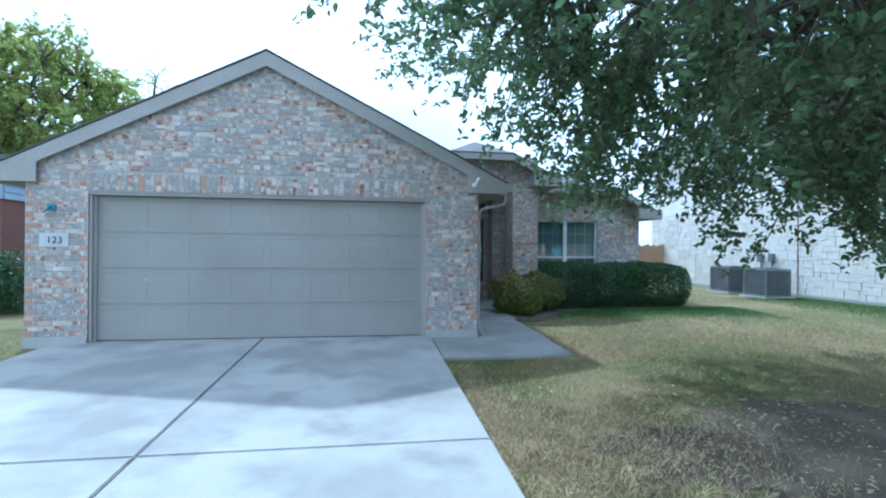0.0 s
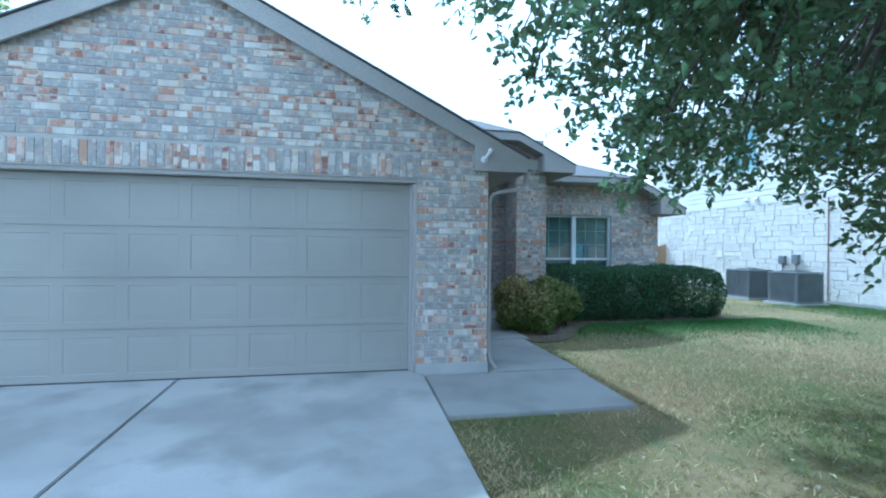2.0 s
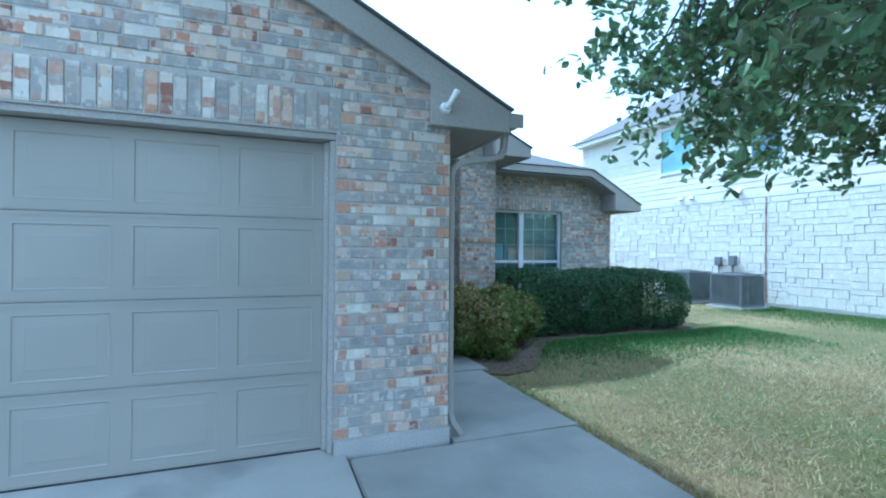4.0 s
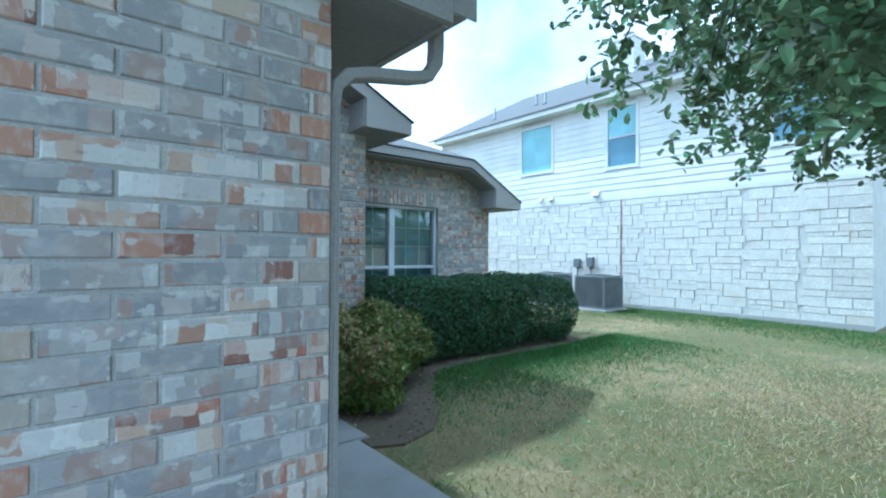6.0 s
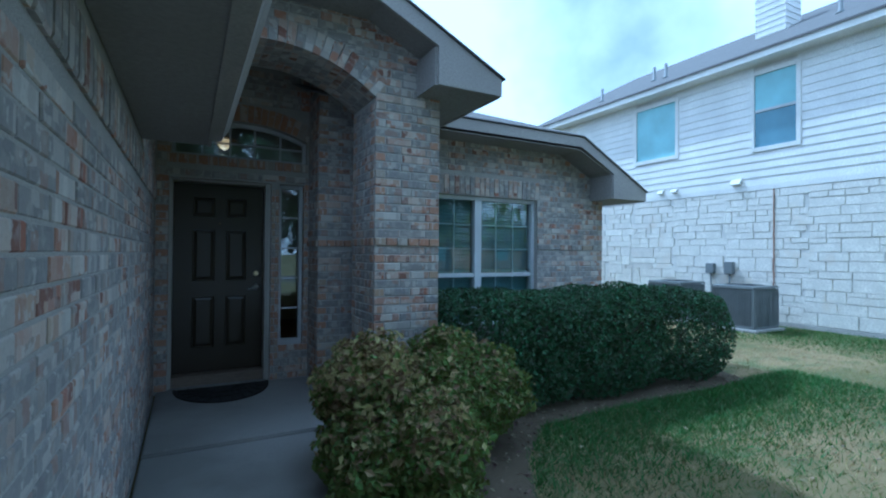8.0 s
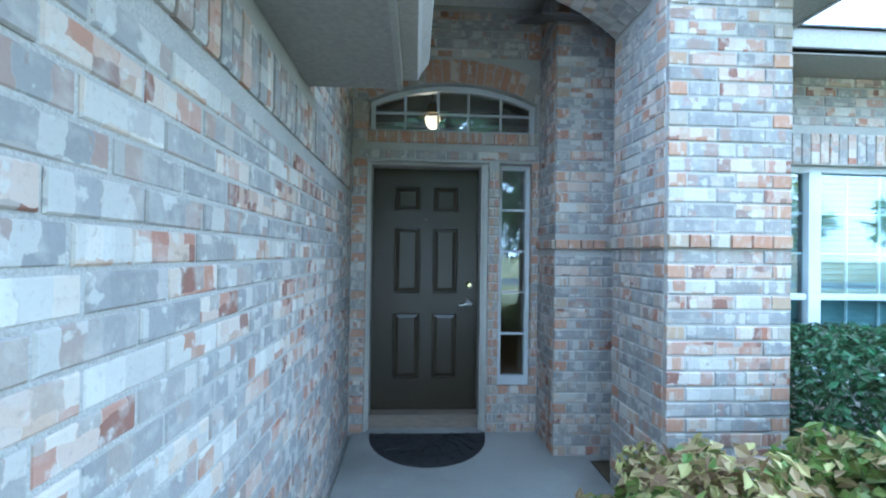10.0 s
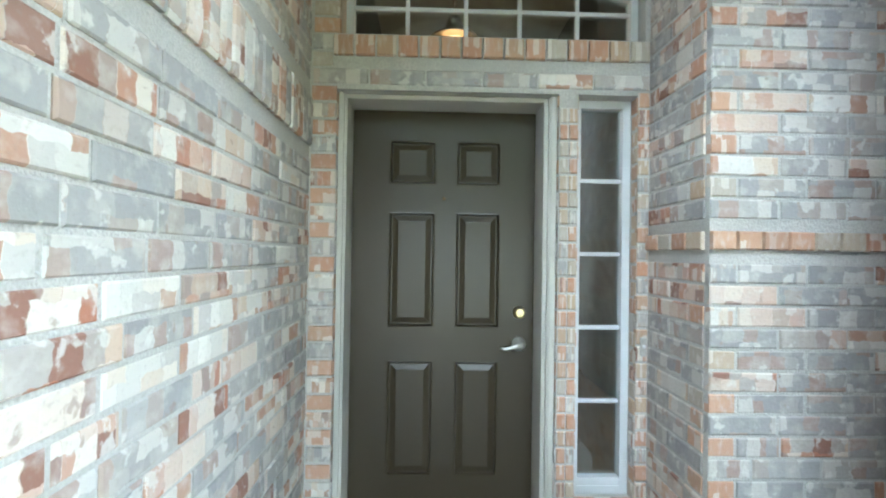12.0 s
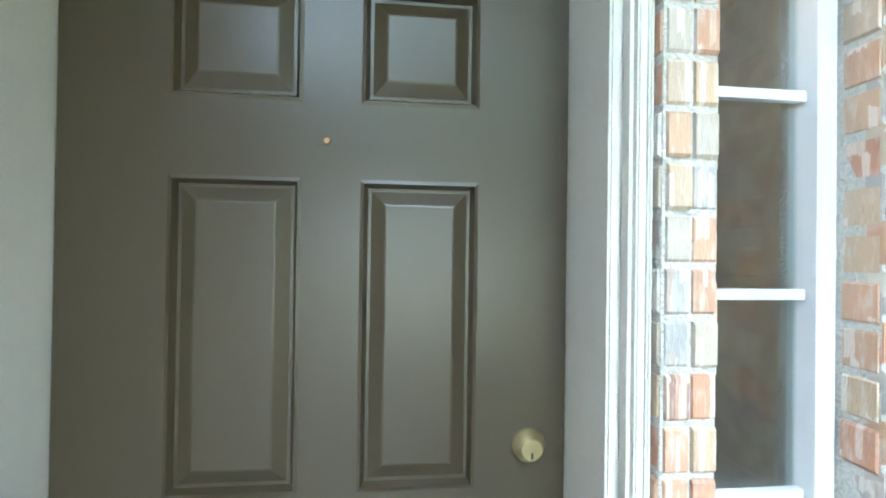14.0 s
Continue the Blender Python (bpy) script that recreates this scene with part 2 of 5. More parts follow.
DRYLEAF = material("dry_leaf", (0.45, 0.37, 0.26), 0.8, scale=3, island=0.5, leafy=0.4)
WOOD = material("cedar_fence", (0.42, 0.28, 0.16), 0.8, bump=0.4, scale=2, fine=60, stretch=(1, 1, 0.15))
THRESH = material("worn_threshold", (0.26, 0.21, 0.16), 0.7, bump=0.2, scale=4, fine=80, stretch=(0.2, 1, 1))
# white slats; indoor shade and a teal cast are put into this colour
SHADED_BLIND = material("shaded_white_blind", (0.24, 0.31, 0.32), 0.6)
MUNTIN = material("white_grille", (0.8, 0.82, 0.83), 0.4, scale=3)
ROOMW = material("interior_paint", (0.55, 0.5, 0.42), 0.8)
BLUESHADE = material("solar_screen", (0.33, 0.56, 0.6), 0.25, scale=2)
DIMSHADE = material("lower_screen", (0.16, 0.28, 0.36), 0.25, scale=2)
REDBRICK = material("red_brick_wall", (0.2, 0.095, 0.075), 0.9, bump=0.6, scale=6, fine=60)
BLUEPAINT = material("blue_grey_siding", (0.33, 0.42, 0.5), 0.6, scale=2)
TAN = material("tan_stucco", (0.5, 0.38, 0.25), 0.9, bump=0.4, scale=2)
RUSTY = material("rust_stain", (0.3, 0.17, 0.11), 0.9)
BRIGHT = material("bright_white_plastic", (0.82, 0.83, 0.83), 0.4, scale=4)
TEAL = material("teal_paint", (0.05, 0.22, 0.3), 0.4, scale=10)
BRONZE = material("aged_bronze", (0.2, 0.13, 0.07), 0.35, 0.8, scale=20)
INK = material("black_ink", (0.03, 0.03, 0.03), 0.6)


def glass_material():
    """Clear tinted pane: a constant share of mirror gloss that grows at grazing angles."""
    m = bpy.data.materials.new("window_glass")
    m.use_nodes = True
    n, l = m.node_tree.nodes, m.node_tree.links
    tr, gl, lw, mx = n.new("ShaderNodeBsdfTransparent"), n.new("ShaderNodeBsdfGlossy"), n.new("ShaderNodeLayerWeight"), n.new("ShaderNodeMixShader")
    tr.inputs["Color"].default_value = (0.84, 0.92, 0.93, 1)
    gl.inputs["Roughness"].default_value = 0.015
    lw.inputs["Blend"].default_value = 0.5
    power, share = n.new("ShaderNodeMath"), n.new("ShaderNodeMath")
    power.operation, share.operation = "POWER", "MULTIPLY_ADD"
    power.inputs[1].default_value = 4.0
    share.inputs[1].default_value, share.inputs[2].default_value = 0.7, 0.13
    l.new(lw.outputs["Facing"], power.inputs[0])
    l.new(power.outputs["Value"], share.inputs[0])
    l.new(share.outputs["Value"], mx.inputs["Fac"])
    l.new(tr.outputs["BSDF"], mx.inputs[1])
    l.new(gl.outputs["BSDF"], mx.inputs[2])
    l.new(mx.outputs["Shader"], n["Material Output"].inputs["Surface"])
    return m


GLASS = glass_material()
GLOW = bpy.data.materials.new("lamp_glow")
GLOW.use_nodes = True
GLOW.node_tree.nodes["Principled BSDF"].inputs["Emission Color"].default_value = (1, 0.5, 0.18, 1)
GLOW.node_tree.nodes["Principled BSDF"].inputs["Emission Strength"].default_value = 0.9


# ---- mesh helpers ----
def box(bm, x0, x1, y0, y1, z0, z1, bevel=0.0):
    r = bmesh.ops.create_cube(bm, size=1, matrix=Matrix.LocRotScale(((x0 + x1) / 2, (y0 + y1) / 2, (z0 + z1) / 2), None, (x1 - x0, y1 - y0, z1 - z0)))
    if bevel:
        es = list({e for v in r["verts"] for e in v.link_edges})
        bmesh.ops.bevel(bm, geom=es, offset=bevel, segments=2, affect="EDGES")
    return bm


def prism(bm, outline, axis, lo, hi):
    """Extrudes an outline of pairs along x, y or z. The pairs are (y, z), (x, z) or (x, y)."""
    def at(p, d):
        return (d, *p) if axis == "x" else (p[0], d, p[1]) if axis == "y" else (*p, d)
    a, b = [bm.verts.new(at(p, lo)) for p in outline], [bm.verts.new(at(p, hi)) for p in outline]
    fs = [bm.faces.new(a), bm.faces.new(b[::-1])]
    fs += [bm.faces.new((a[i - 1], b[i - 1], b[i], a[i])) for i in range(len(a))]
    bmesh.ops.recalc_face_normals(bm, faces=fs)
    return bm


def tube(bm, points, radii, sides=8):
    rings = []
    for i, p in enumerate(points):
        p = Vector(p)
        d = (Vector(points[min(i + 1, len(points) - 1)]) - Vector(points[max(i - 1, 0)])).normalized()
        u = d.orthogonal().normalized()
        w = d.cross(u)
        rings.append([bm.verts.new(p + radii[i] * (u * math.cos(a) + w * math.sin(a))) for a in (2 * math.pi * k / sides for k in range(sides))])
    for a, b in zip(rings, rings[1:]):
        for k in range(sides):
            bm.faces.new((a[k - 1], a[k], b[k], b[k - 1])).smooth = True
    bm.faces.new(rings[0][::-1])
    bm.faces.new(rings[-1])
    return bm


def part(name, bm, mat, parent=None, label="", kind="", category=""):
    me = bpy.data.meshes.new(name)
    if isinstance(bm, bmesh.types.BMesh):
        bmesh.ops.recalc_face_normals(bm, faces=bm.faces)
        bm.to_mesh(me)
        bm.free()
    else:
        me.from_pydata(*bm)
    me.materials.append(mat)
    ob = new(name, me)
    ob.parent = parent
    return tagged(ob, label, category, "", kind)


def empty(name, at, label, category, group="", kind=""):
    ob = new(name)
    ob.location = at
    ob.empty_display_size = 0.1
    return tagged(ob, label, category, group, kind)


def sub(name, bm, mat, parent, label=""):
    """A part given in world places under a thing whose base stands elsewhere."""
    ob = part(name, bm, mat, parent, label)
    bpy.context.view_layer.update()
    ob.matrix_parent_inverse = parent.matrix_world.inverted()
    return ob


def B():
    return bmesh.new()


# ---- ground ----
def ground_z(x, y):
    """The lawn rises gently towards the houses."""
    return -0.04 + 0.019 * max(-8.0, min(y, 9.5) - 3.6)


bm = B()
xs = [-400, -60, -20] + [i * 0.5 for i in range(-24, 30)] + [20, 60, 400]
ys = [-400, -60, -20] + [i * 0.5 for i in range(-16, 34)] + [25, 60, 400]
grid = [[bm.verts.new((x, y, ground_z(x, y))) for x in xs] for y in ys]
for a, b in zip(grid, grid[1:]):
    for i in range(len(xs) - 1):
        bm.faces.new((a[i], a[i + 1], b[i + 1], b[i])).smooth = True
ground = part("ground", bm, LAWN, None, "patchy green and straw-coloured front lawn soil", "structure", "lawn")


def slab(bm, x0, x1, y0, y1, z0, z1, depth=0.3):
    """A slab whose top slopes from z0 at y0 to z1 at y1."""
    prism(bm, [(y0, z0 - depth), (y1, z1 - depth), (y1, z1), (y0, z0)], "x", x0, x1)


def drive_z(y):
    return 0.095 + (y - 7.6) * 0.0245


for x0, x1, y0, y1 in ((-4.45, -1.637, 3.632, 7.62), (-1.619, 0.93, 3.632, 7.62), (-4.45, -1.637, -0.6, 3.614), (-1.619, 0.93, -0.6, 3.614), (-4.45, -1.637, -9, -0.615), (-1.619, 0.93, -9, -0.615)):
    bm = B()
    slab(bm, x0, x1, y0, y1, drive_z(y0), drive_z(y1))
    bmesh.ops.bevel(bm, geom=[e for e in bm.edges if min(v.co.z for v in e.verts) > -0.27], offset=0.008, segments=2, affect="EDGES")
    part("driveway", bm, CONCRETE, None, "pale broom-finished concrete driveway slab with cracks at its joints", "structure", "driveway")
bm = B()
slab(bm, -4.44, 0.92, -9, 7.6, drive_z(-9) - 0.012, drive_z(7.6) - 0.012, 0.2)
part("driveway_joint", bm, JOINT, None, "dark dirt in the driveway joints", "structure", "joint")

for x0, x1, y0, y1, z0, z1 in ((0.945, 2.76, 6.18, 7.40, 0.045, 0.085), (1.70, 2.80, 7.412, 9.245, 0.085, 0.10), (1.70, 2.90, 9.262, 11.265, 0.10, 0.12)):
    bm = B()
    slab(bm, x0, x1, y0, y1, z0, z1)
    bmesh.ops.bevel(bm, geom=[e for e in bm.edges if min(v.co.z for v in e.verts) > 0], offset=0.01, segments=2, affect="EDGES")
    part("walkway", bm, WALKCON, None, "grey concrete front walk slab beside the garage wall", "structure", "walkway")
bm = B()
slab(bm, 1.71, 2.78, 6.3, 11.3, 0.02, 0.09, 0.2)
part("walkway_joint", bm, JOINT, None, "dark dirt in the walk joints", "structure", "joint")
bm = B()
box(bm, 1.70, 3.46, 11.285, 13.3, -0.2, 0.135, 0.012)
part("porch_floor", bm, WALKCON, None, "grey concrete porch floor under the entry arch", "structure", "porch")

# ---- the house: masses ----
GY, GX0, GX1, GTOP = 7.47, -4.81, 1.675, 2.37
GAP = (-4.0, 0.845, 2.272)


def body(name, outline, axis, lo, hi, label, mat=MORTAR):
    bm = B()
    prism(bm, outline, axis, lo, hi)
    return part(name, bm, mat, None, label, "structure", "wall")


# front wall of the garage with its gable; mortar face stands 8 mm behind the bricks
MID, SLOPE = (GX0 + GX1) / 2, 0.506
PEAK = 4.36
front = body("wall_garage_front", [(GX0, 0.1), (GAP[0], 0.1), (GAP[0], GAP[2]), (GAP[1], GAP[2]), (GAP[1], 0.1), (GX1, 0.1), (GX1, 2.72), (MID, PEAK), (GX0, 2.72)], "y", GY + 0.005, GY + 0.22, "tumbled grey and rust brick garage gable wall")
side = body("wall_garage_side", [(GY + 0.22, 0.1), (13.4, 0.1), (13.4, 2.60), (GY + 0.22, 2.60)], "x", GX1 - 0.22, GX1 - 0.005, "long tumbled grey brick garage wall along the walk")
upper = body("wall_porch_left", [(11.39, 2.602), (13.4, 2.602), (13.4, 3.7), (11.39, 3.7)], "x", GX1 - 0.22, GX1 - 0.005, "tumbled brick wall above the eave inside the porch")
body("wall_garage_left", [(GY + 0.22, 0.1), (20, 0.1), (20, 2.45), (GY + 0.22, 2.45)], "x", GX0 + 0.005, GX0 + 0.22, "brick side wall of the garage")
for x0, x1, y0, y1 in ((GX0 - 0.02, GAP[0] + 0.0, GY - 0.02, GY + 0.24), (GAP[1], GX1 + 0.01, GY - 0.02, GY + 0.24), (GX1 - 0.2, GX1 + 0.005, GY + 0.24, 13.0)):
    bm = B()
    box(bm, x0, x1, y0, y1, -0.3, 0.19 if y0 < GY else 0.10, 0.008)
    part("foundation", bm, FOUND, None, "grey concrete foundation edge under the brick", "structure", "foundation")

# entry: arch wall, alcove and door wall
PX0, PX1, PY0, PY1 = 3.44, 4.09, 11.40, 12.05
ARC_C, ARC_HALF, SPRING, ARC_TOP = (GX1 + PX0) / 2, (PX0 - GX1) / 2, 2.97, 3.29
RISE = ARC_TOP - SPRING
ARC_R = (ARC_HALF ** 2 + RISE ** 2) / (2 * RISE)


def arc_z(x):
    return ARC_TOP - ARC_R + math.sqrt(max(0.0, ARC_R ** 2 - (x - ARC_C) ** 2))


bm = B()
arc = [(GX1 + (PX0 - GX1) * i / 24, arc_z(GX1 + (PX0 - GX1) * i / 24)) for i in range(25)]
prism(bm, [(GX1 - 0.3, SPRING)] + arc + [(PX0 + 0.005, SPRING), (PX0 + 0.005, 0.1), (PX1, 0.1), (PX1, 3.38), (3.36, 3.72), (1.77, 3.72), (GX1 - 0.3, 3.55)], "y", PY0 + 0.005, PY1)
arch = part("wall_entry_arch", bm, MORTAR, None, "brick pillar and segmental arch at the porch", "structure", "wall")
bm = B()
DY = 12.97
TW = (1.81, 3.18, 2.585, 2.83, 2.985)
TWR = ((TW[1] - TW[0]) ** 2 / 4 + (TW[4] - TW[3]) ** 2) / (2 * (TW[4] - TW[3]))


def tw_z(x):
    return TW[4] - TWR + math.sqrt(max(0.0, TWR ** 2 - (x - (TW[0] + TW[1]) / 2) ** 2))


DOOR, SIDE = (1.79, 2.79, 2.335), (2.875, 3.15, 0.50, 2.335)
for x0, x1, z0, z1 in ((GX1 - 0.01, DOOR[0], 0.1, 3.9), (DOOR[1], SIDE[0], 0.1, SIDE[3]), (SIDE[0], SIDE[1], 0.1, SIDE[2]), (SIDE[1], 3.21, 0.1, TW[2]), (3.18, 3.21, TW[2], 3.9), (DOOR[0], SIDE[1], SIDE[3], TW[2])):
    box(bm, x0, x1, DY + 0.005, DY + 0.2, z0, z1)
seg = [(TW[0] + (TW[1] - TW[0]) * i / 16, tw_z(TW[0] + (TW[1] - TW[0]) * i / 16)) for i in range(17)]
prism(bm, seg + [(3.18, TW[3]), (3.2, 3.9), (DOOR[0], 3.9), (DOOR[0], TW[3])], "y", DY + 0.005, DY + 0.2)
doorwall = part("wall_front_door", bm, MORTAR, None, "tumbled brick wall around the front door", "structure", "wall")
bm = B()
box(bm, 3.205, 4.3, 12.505, 12.97, 0.1, 3.9)
box(bm, 3.205, 3.4, 12.97, 13.2, 0.1, 3.9)
box(bm, 3.955, 4.3, PY1 + 0.002, 12.506, 0.1, 3.9)
niche = part("wall_porch_side", bm, MORTAR, None, "brick return wall beside the sidelight", "structure", "wall")
bm = B()
box(bm, 1.2, 4.2, PY1 - 0.1, 13.3, 3.62, 3.72)
part("ceiling", bm, BOUNCEC, None, "porch ceiling, made pale to bounce light into the alcove", "structure", "ceiling")

# window wall
WY, WX1, WWIN = 12.62, 7.53, (4.41, 6.28, 0.62, 2.32)
KNEE, KNEE_Z = 6.73, 3.1
bm = B()
z_in = 2.66
for o in ([(PX1 - 0.2, 0.1), (WX1, 0.1), (WX1, WWIN[2]), (PX1 - 0.2, WWIN[2])], [(WWIN[1], WWIN[2]), (WX1, WWIN[2]), (WX1, z_in), (KNEE - 0.1, KNEE_Z), (WWIN[1], KNEE_Z)], [(PX1 - 0.2, WWIN[2]), (WWIN[0], WWIN[2]), (WWIN[0], KNEE_Z), (PX1 - 0.2, KNEE_Z)], [(WWIN[0], WWIN[3]), (WWIN[1], WWIN[3]), (WWIN[1], KNEE_Z), (WWIN[0], KNEE_Z)]):
    prism(bm, o, "y", WY + 0.005, WY + 0.2)
winwall = part("wall_window", bm, MORTAR, None, "shaded brick wall with a wide double window", "structure", "wall")
body("wall_right_side", [(WY + 0.2, 0.1), (24, 0.1), (24, 2.5), (WY + 0.2, 2.5)], "x", WX1 - 0.2, WX1 - 0.005, "brick side wall at the end of the house", REDBRICK)


# ---- roofs ----
def roof(name, faces, label, thick=0.05):
    """Roof planes given by corners, each a slab with thickness."""
    bm = B()
    for f in faces:
        top = [bm.verts.new(p) for p in f]
        low = [bm.verts.new((p[0], p[1], p[2] - thick)) for p in f]
        bm.faces.new(top)
        bm.faces.new(low[::-1])
        for i in range(len(top)):
            bm.faces.new((top[i - 1], low[i - 1], low[i], top[i]))
    return part(name, bm, SHINGLE, None, label, "structure", "roof")


FY, EX, EZ = 7.38, 2.12, 2.53
APEX = EZ + SLOPE * (EX - MID)
EX0 = 2 * MID - EX
roof("roof_garage", [[(MID, FY - 0.02, APEX + 0.03), (EX + 0.03, FY - 0.02, EZ + 0.015), (EX + 0.03, 11.39, EZ + 0.015), (1.45, 11.39, EZ + 0.015 + SLOPE * (EX + 0.03 - 1.45)), (1.45, 16, EZ + 0.015 + SLOPE * (EX + 0.03 - 1.45)), (MID, 16, APEX + 0.03)],
                     [(MID, FY - 0.02, APEX + 0.03), (MID, 16, APEX + 0.03), (EX0 - 0.03, 16, EZ + 0.015), (EX0 - 0.03, FY - 0.02, EZ + 0.015)]], "grey asphalt shingle gable roof over the garage", 0.014)
rise = 0.2
bm = B()
prism(bm, [(EX, EZ), (MID, APEX), (EX0, EZ), (EX0, GTOP), (EX0 + 0.63, GTOP), (EX0 + 0.63, EZ + SLOPE * 0.63 - rise), (MID, APEX - rise - 0.02), (EX - 0.63, EZ + SLOPE * 0.63 - rise), (EX - 0.63, GTOP), (EX, GTOP)], "y", FY, FY + 0.028)
garage_fascia = part("trim_garage_gable", bm, TRIM, None, "taupe painted rake board with boxed eave returns", "structure", "trim")
bm = B()
box(bm, GX1, EX - 0.002, FY + 0.03, 11.38, GTOP, GTOP + 0.012)
box(bm, EX0 + 0.002, GX0, FY + 0.03, 16, GTOP, GTOP + 0.012)
box(bm, EX - 0.63, GX1, FY + 0.03, GY + 0.002, GTOP, GTOP + 0.012)
box(bm, EX0, EX0 + 0.63, FY + 0.03, GY + 0.002, GTOP, GTOP + 0.012)
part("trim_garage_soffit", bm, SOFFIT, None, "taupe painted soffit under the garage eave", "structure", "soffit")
bm = B()
box(bm, EX - 0.025, EX, FY + 0.03, 11.38, GTOP - 0.01, EZ)
box(bm, EX0, EX0 + 0.025, FY + 0.03, 16, GTOP - 0.01, EZ)
part("trim_garage_eave", bm, TRIM, None, "taupe painted eave board", "structure", "trim")

# entry gable
NY, NX1, NZ, NM = 11.0, 4.53, 3.18, 2.565
NA = NZ + SLOPE * (NX1 - NM)
NX0 = 2 * NM - NX1
NK, NKZ = 0.80, NZ + SLOPE * (NX1 - NM - 0.80)
back = NY + (NA - NKZ) / 0.5
roof("roof_entry", [[(NM - NK, NY - 0.02, NKZ + 0.02), (NM + NK, NY - 0.02, NKZ + 0.02), (NM, back, NA + 0.03)],
                    [(NM + NK, NY - 0.02, NKZ + 0.02), (NX1 + 0.03, NY - 0.02, NZ + 0.015), (NX1 + 0.03, 16, NZ + 0.015), (NM, 16, NA + 0.03), (NM, back, NA + 0.03)],
                    [(NM - NK, NY - 0.02, NKZ + 0.02), (NM, back, NA + 0.03), (NM, 16, NA + 0.03), (NX0, 16, NZ + 0.015), (NX0, NY - 0.02, NZ + 0.015)]], "grey shingle clipped gable roof over the entry", 0.014)
bm = B()
prism(bm, [(NX1, NZ), (NM + NK, NKZ), (NM - NK, NKZ), (NX0, NZ), (NX0, NZ - 0.15), (NM - NK, NKZ - 0.15), (NM + NK - 0.03, NKZ - 0.15), (NX1 - 0.66, NZ + SLOPE * 0.66 - 0.15), (NX1 - 0.66, 3.03), (NX1, 3.03)], "y", NY, NY + 0.028)
part("trim_entry_gable", bm, TRIM, None, "taupe painted rake board over the entry arch", "structure", "trim")
bm = B()
box(bm, NX1 - 0.66, NX1 - 0.002, NY + 0.03, PY0 + 0.006, 3.03, 3.042)
box(bm, PX1 + 0.001, NX1 - 0.002, PY0 + 0.006, 13, 3.03, 3.042)
box(bm, NX1 - 0.685, NX1 - 0.66, NY + 0.03, PY0 + 0.006, 3.03, 3.36)
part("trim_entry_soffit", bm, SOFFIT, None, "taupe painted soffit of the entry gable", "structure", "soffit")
bm = B()
box(bm, NX1 - 0.025, NX1, NY + 0.03, 13, 3.02, NZ)
part("trim_entry_eave", bm, TRIM, None, "taupe painted eave board of the entry gable", "structure", "trim")
bm = B()
prism(bm, [(NX1 - 0.66, 3.1), (NX1 - 0.66, NZ + SLOPE * 0.66 - 0.1), (NM + NK, NKZ - 0.1), (NM - NK, NKZ - 0.1), (NX0, NZ - 0.1), (NX0, NZ - 0.13), (NM - NK, NKZ - 0.13), (NM + NK, NKZ - 0.13), (NX1 - 0.66, NZ + SLOPE * 0.66 - 0.13)], "y", NY + 0.03, PY0 + 0.005)
part("trim_entry_rake_soffit", bm, SOFFIT, None, "taupe painted soffit along the entry rake", "structure", "soffit")

# clipped gable over the window wall
RY, RX1, RZ, RK, RKZ = 12.19, 7.97, 2.50, 6.73, 3.185
roof("roof_right", [[(3.0, RY - 0.02, RKZ), (RK, RY - 0.02, RKZ), (RK - 2.0, RY + 2.6, RKZ + 1.05), (3.0, RY + 2.6, RKZ + 1.05)],
                    [(RK, RY - 0.02, RKZ), (RX1 + 0.02, RY - 0.02, RZ + 0.01), (RX1 + 0.02, 24, RZ + 0.01), (RK - 2.0, 24, RKZ + 1.05), (RK - 2.0, RY + 2.6, RKZ + 1.05)],
                    [(3.0, RY + 2.6, RKZ + 1.05), (RK - 2.0, RY + 2.6, RKZ + 1.05), (RK - 2.0, 24, RKZ + 1.05), (3.0, 24, RKZ + 1.05)]], "grey shingle clipped gable roof", 0.014)
bm = B()
prism(bm, [(RX1, RZ), (RK, RKZ - 0.02), (3.6, RKZ - 0.02), (3.6, RKZ - 0.15), (RK - 0.04, RKZ - 0.15), (RX1 - 0.67, RZ + 0.55 * 0.67 - 0.15), (RX1 - 0.67, 2.37), (RX1, 2.37)], "y", RY, RY + 0.028)
part("trim_right_gable", bm, TRIM, None, "taupe painted fascia of the clipped gable", "structure", "trim")
bm = B()
box(bm, PX1 + 0.02, KNEE - 0.05, RY + 0.03, WY + 0.006, 3.0, 3.012)
box(bm, RX1 - 0.67, RX1 - 0.002, RY + 0.03, WY + 0.006, 2.37, 2.382)
box(bm, WX1, RX1 - 0.002, WY + 0.006, 24, 2.37, 2.382)
box(bm, RX1 - 0.695, RX1 - 0.67, RY + 0.03, WY + 0.006, 2.37, 2.72)
prism(bm, [(KNEE - 0.05, 3.0), (RX1 - 0.67, 2.70), (RX1 - 0.67, 2.715), (KNEE - 0.05, 3.015)], "y", RY + 0.03, WY + 0.006)
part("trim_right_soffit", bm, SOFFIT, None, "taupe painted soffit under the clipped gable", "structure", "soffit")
bm = B()
box(bm, RX1 - 0.025, RX1, RY + 0.03, 24, 2.36, RZ)
part("trim_right_eave", bm, TRIM, None, "taupe painted eave board at the house end", "structure", "trim")
# main ridge behind
roof("roof_main", [[(-4.5, 15, 3.2), (6.0, 15, 3.2), (3.5, 20, 5.3), (-2.0, 20, 5.3)], [(-4.5, 15, 3.2), (-2.0, 20, 5.3), (-2.0, 26, 5.3), (-4.5, 26, 3.2)], [(6.0, 15, 3.2), (6.0, 26, 3.2), (3.5, 26, 5.3), (3.5, 20, 5.3)], [(-2, 20, 5.3), (3.5, 20, 5.3), (3.5, 26, 5.3), (-2, 26, 5.3)]], "grey shingle main roof of the house")


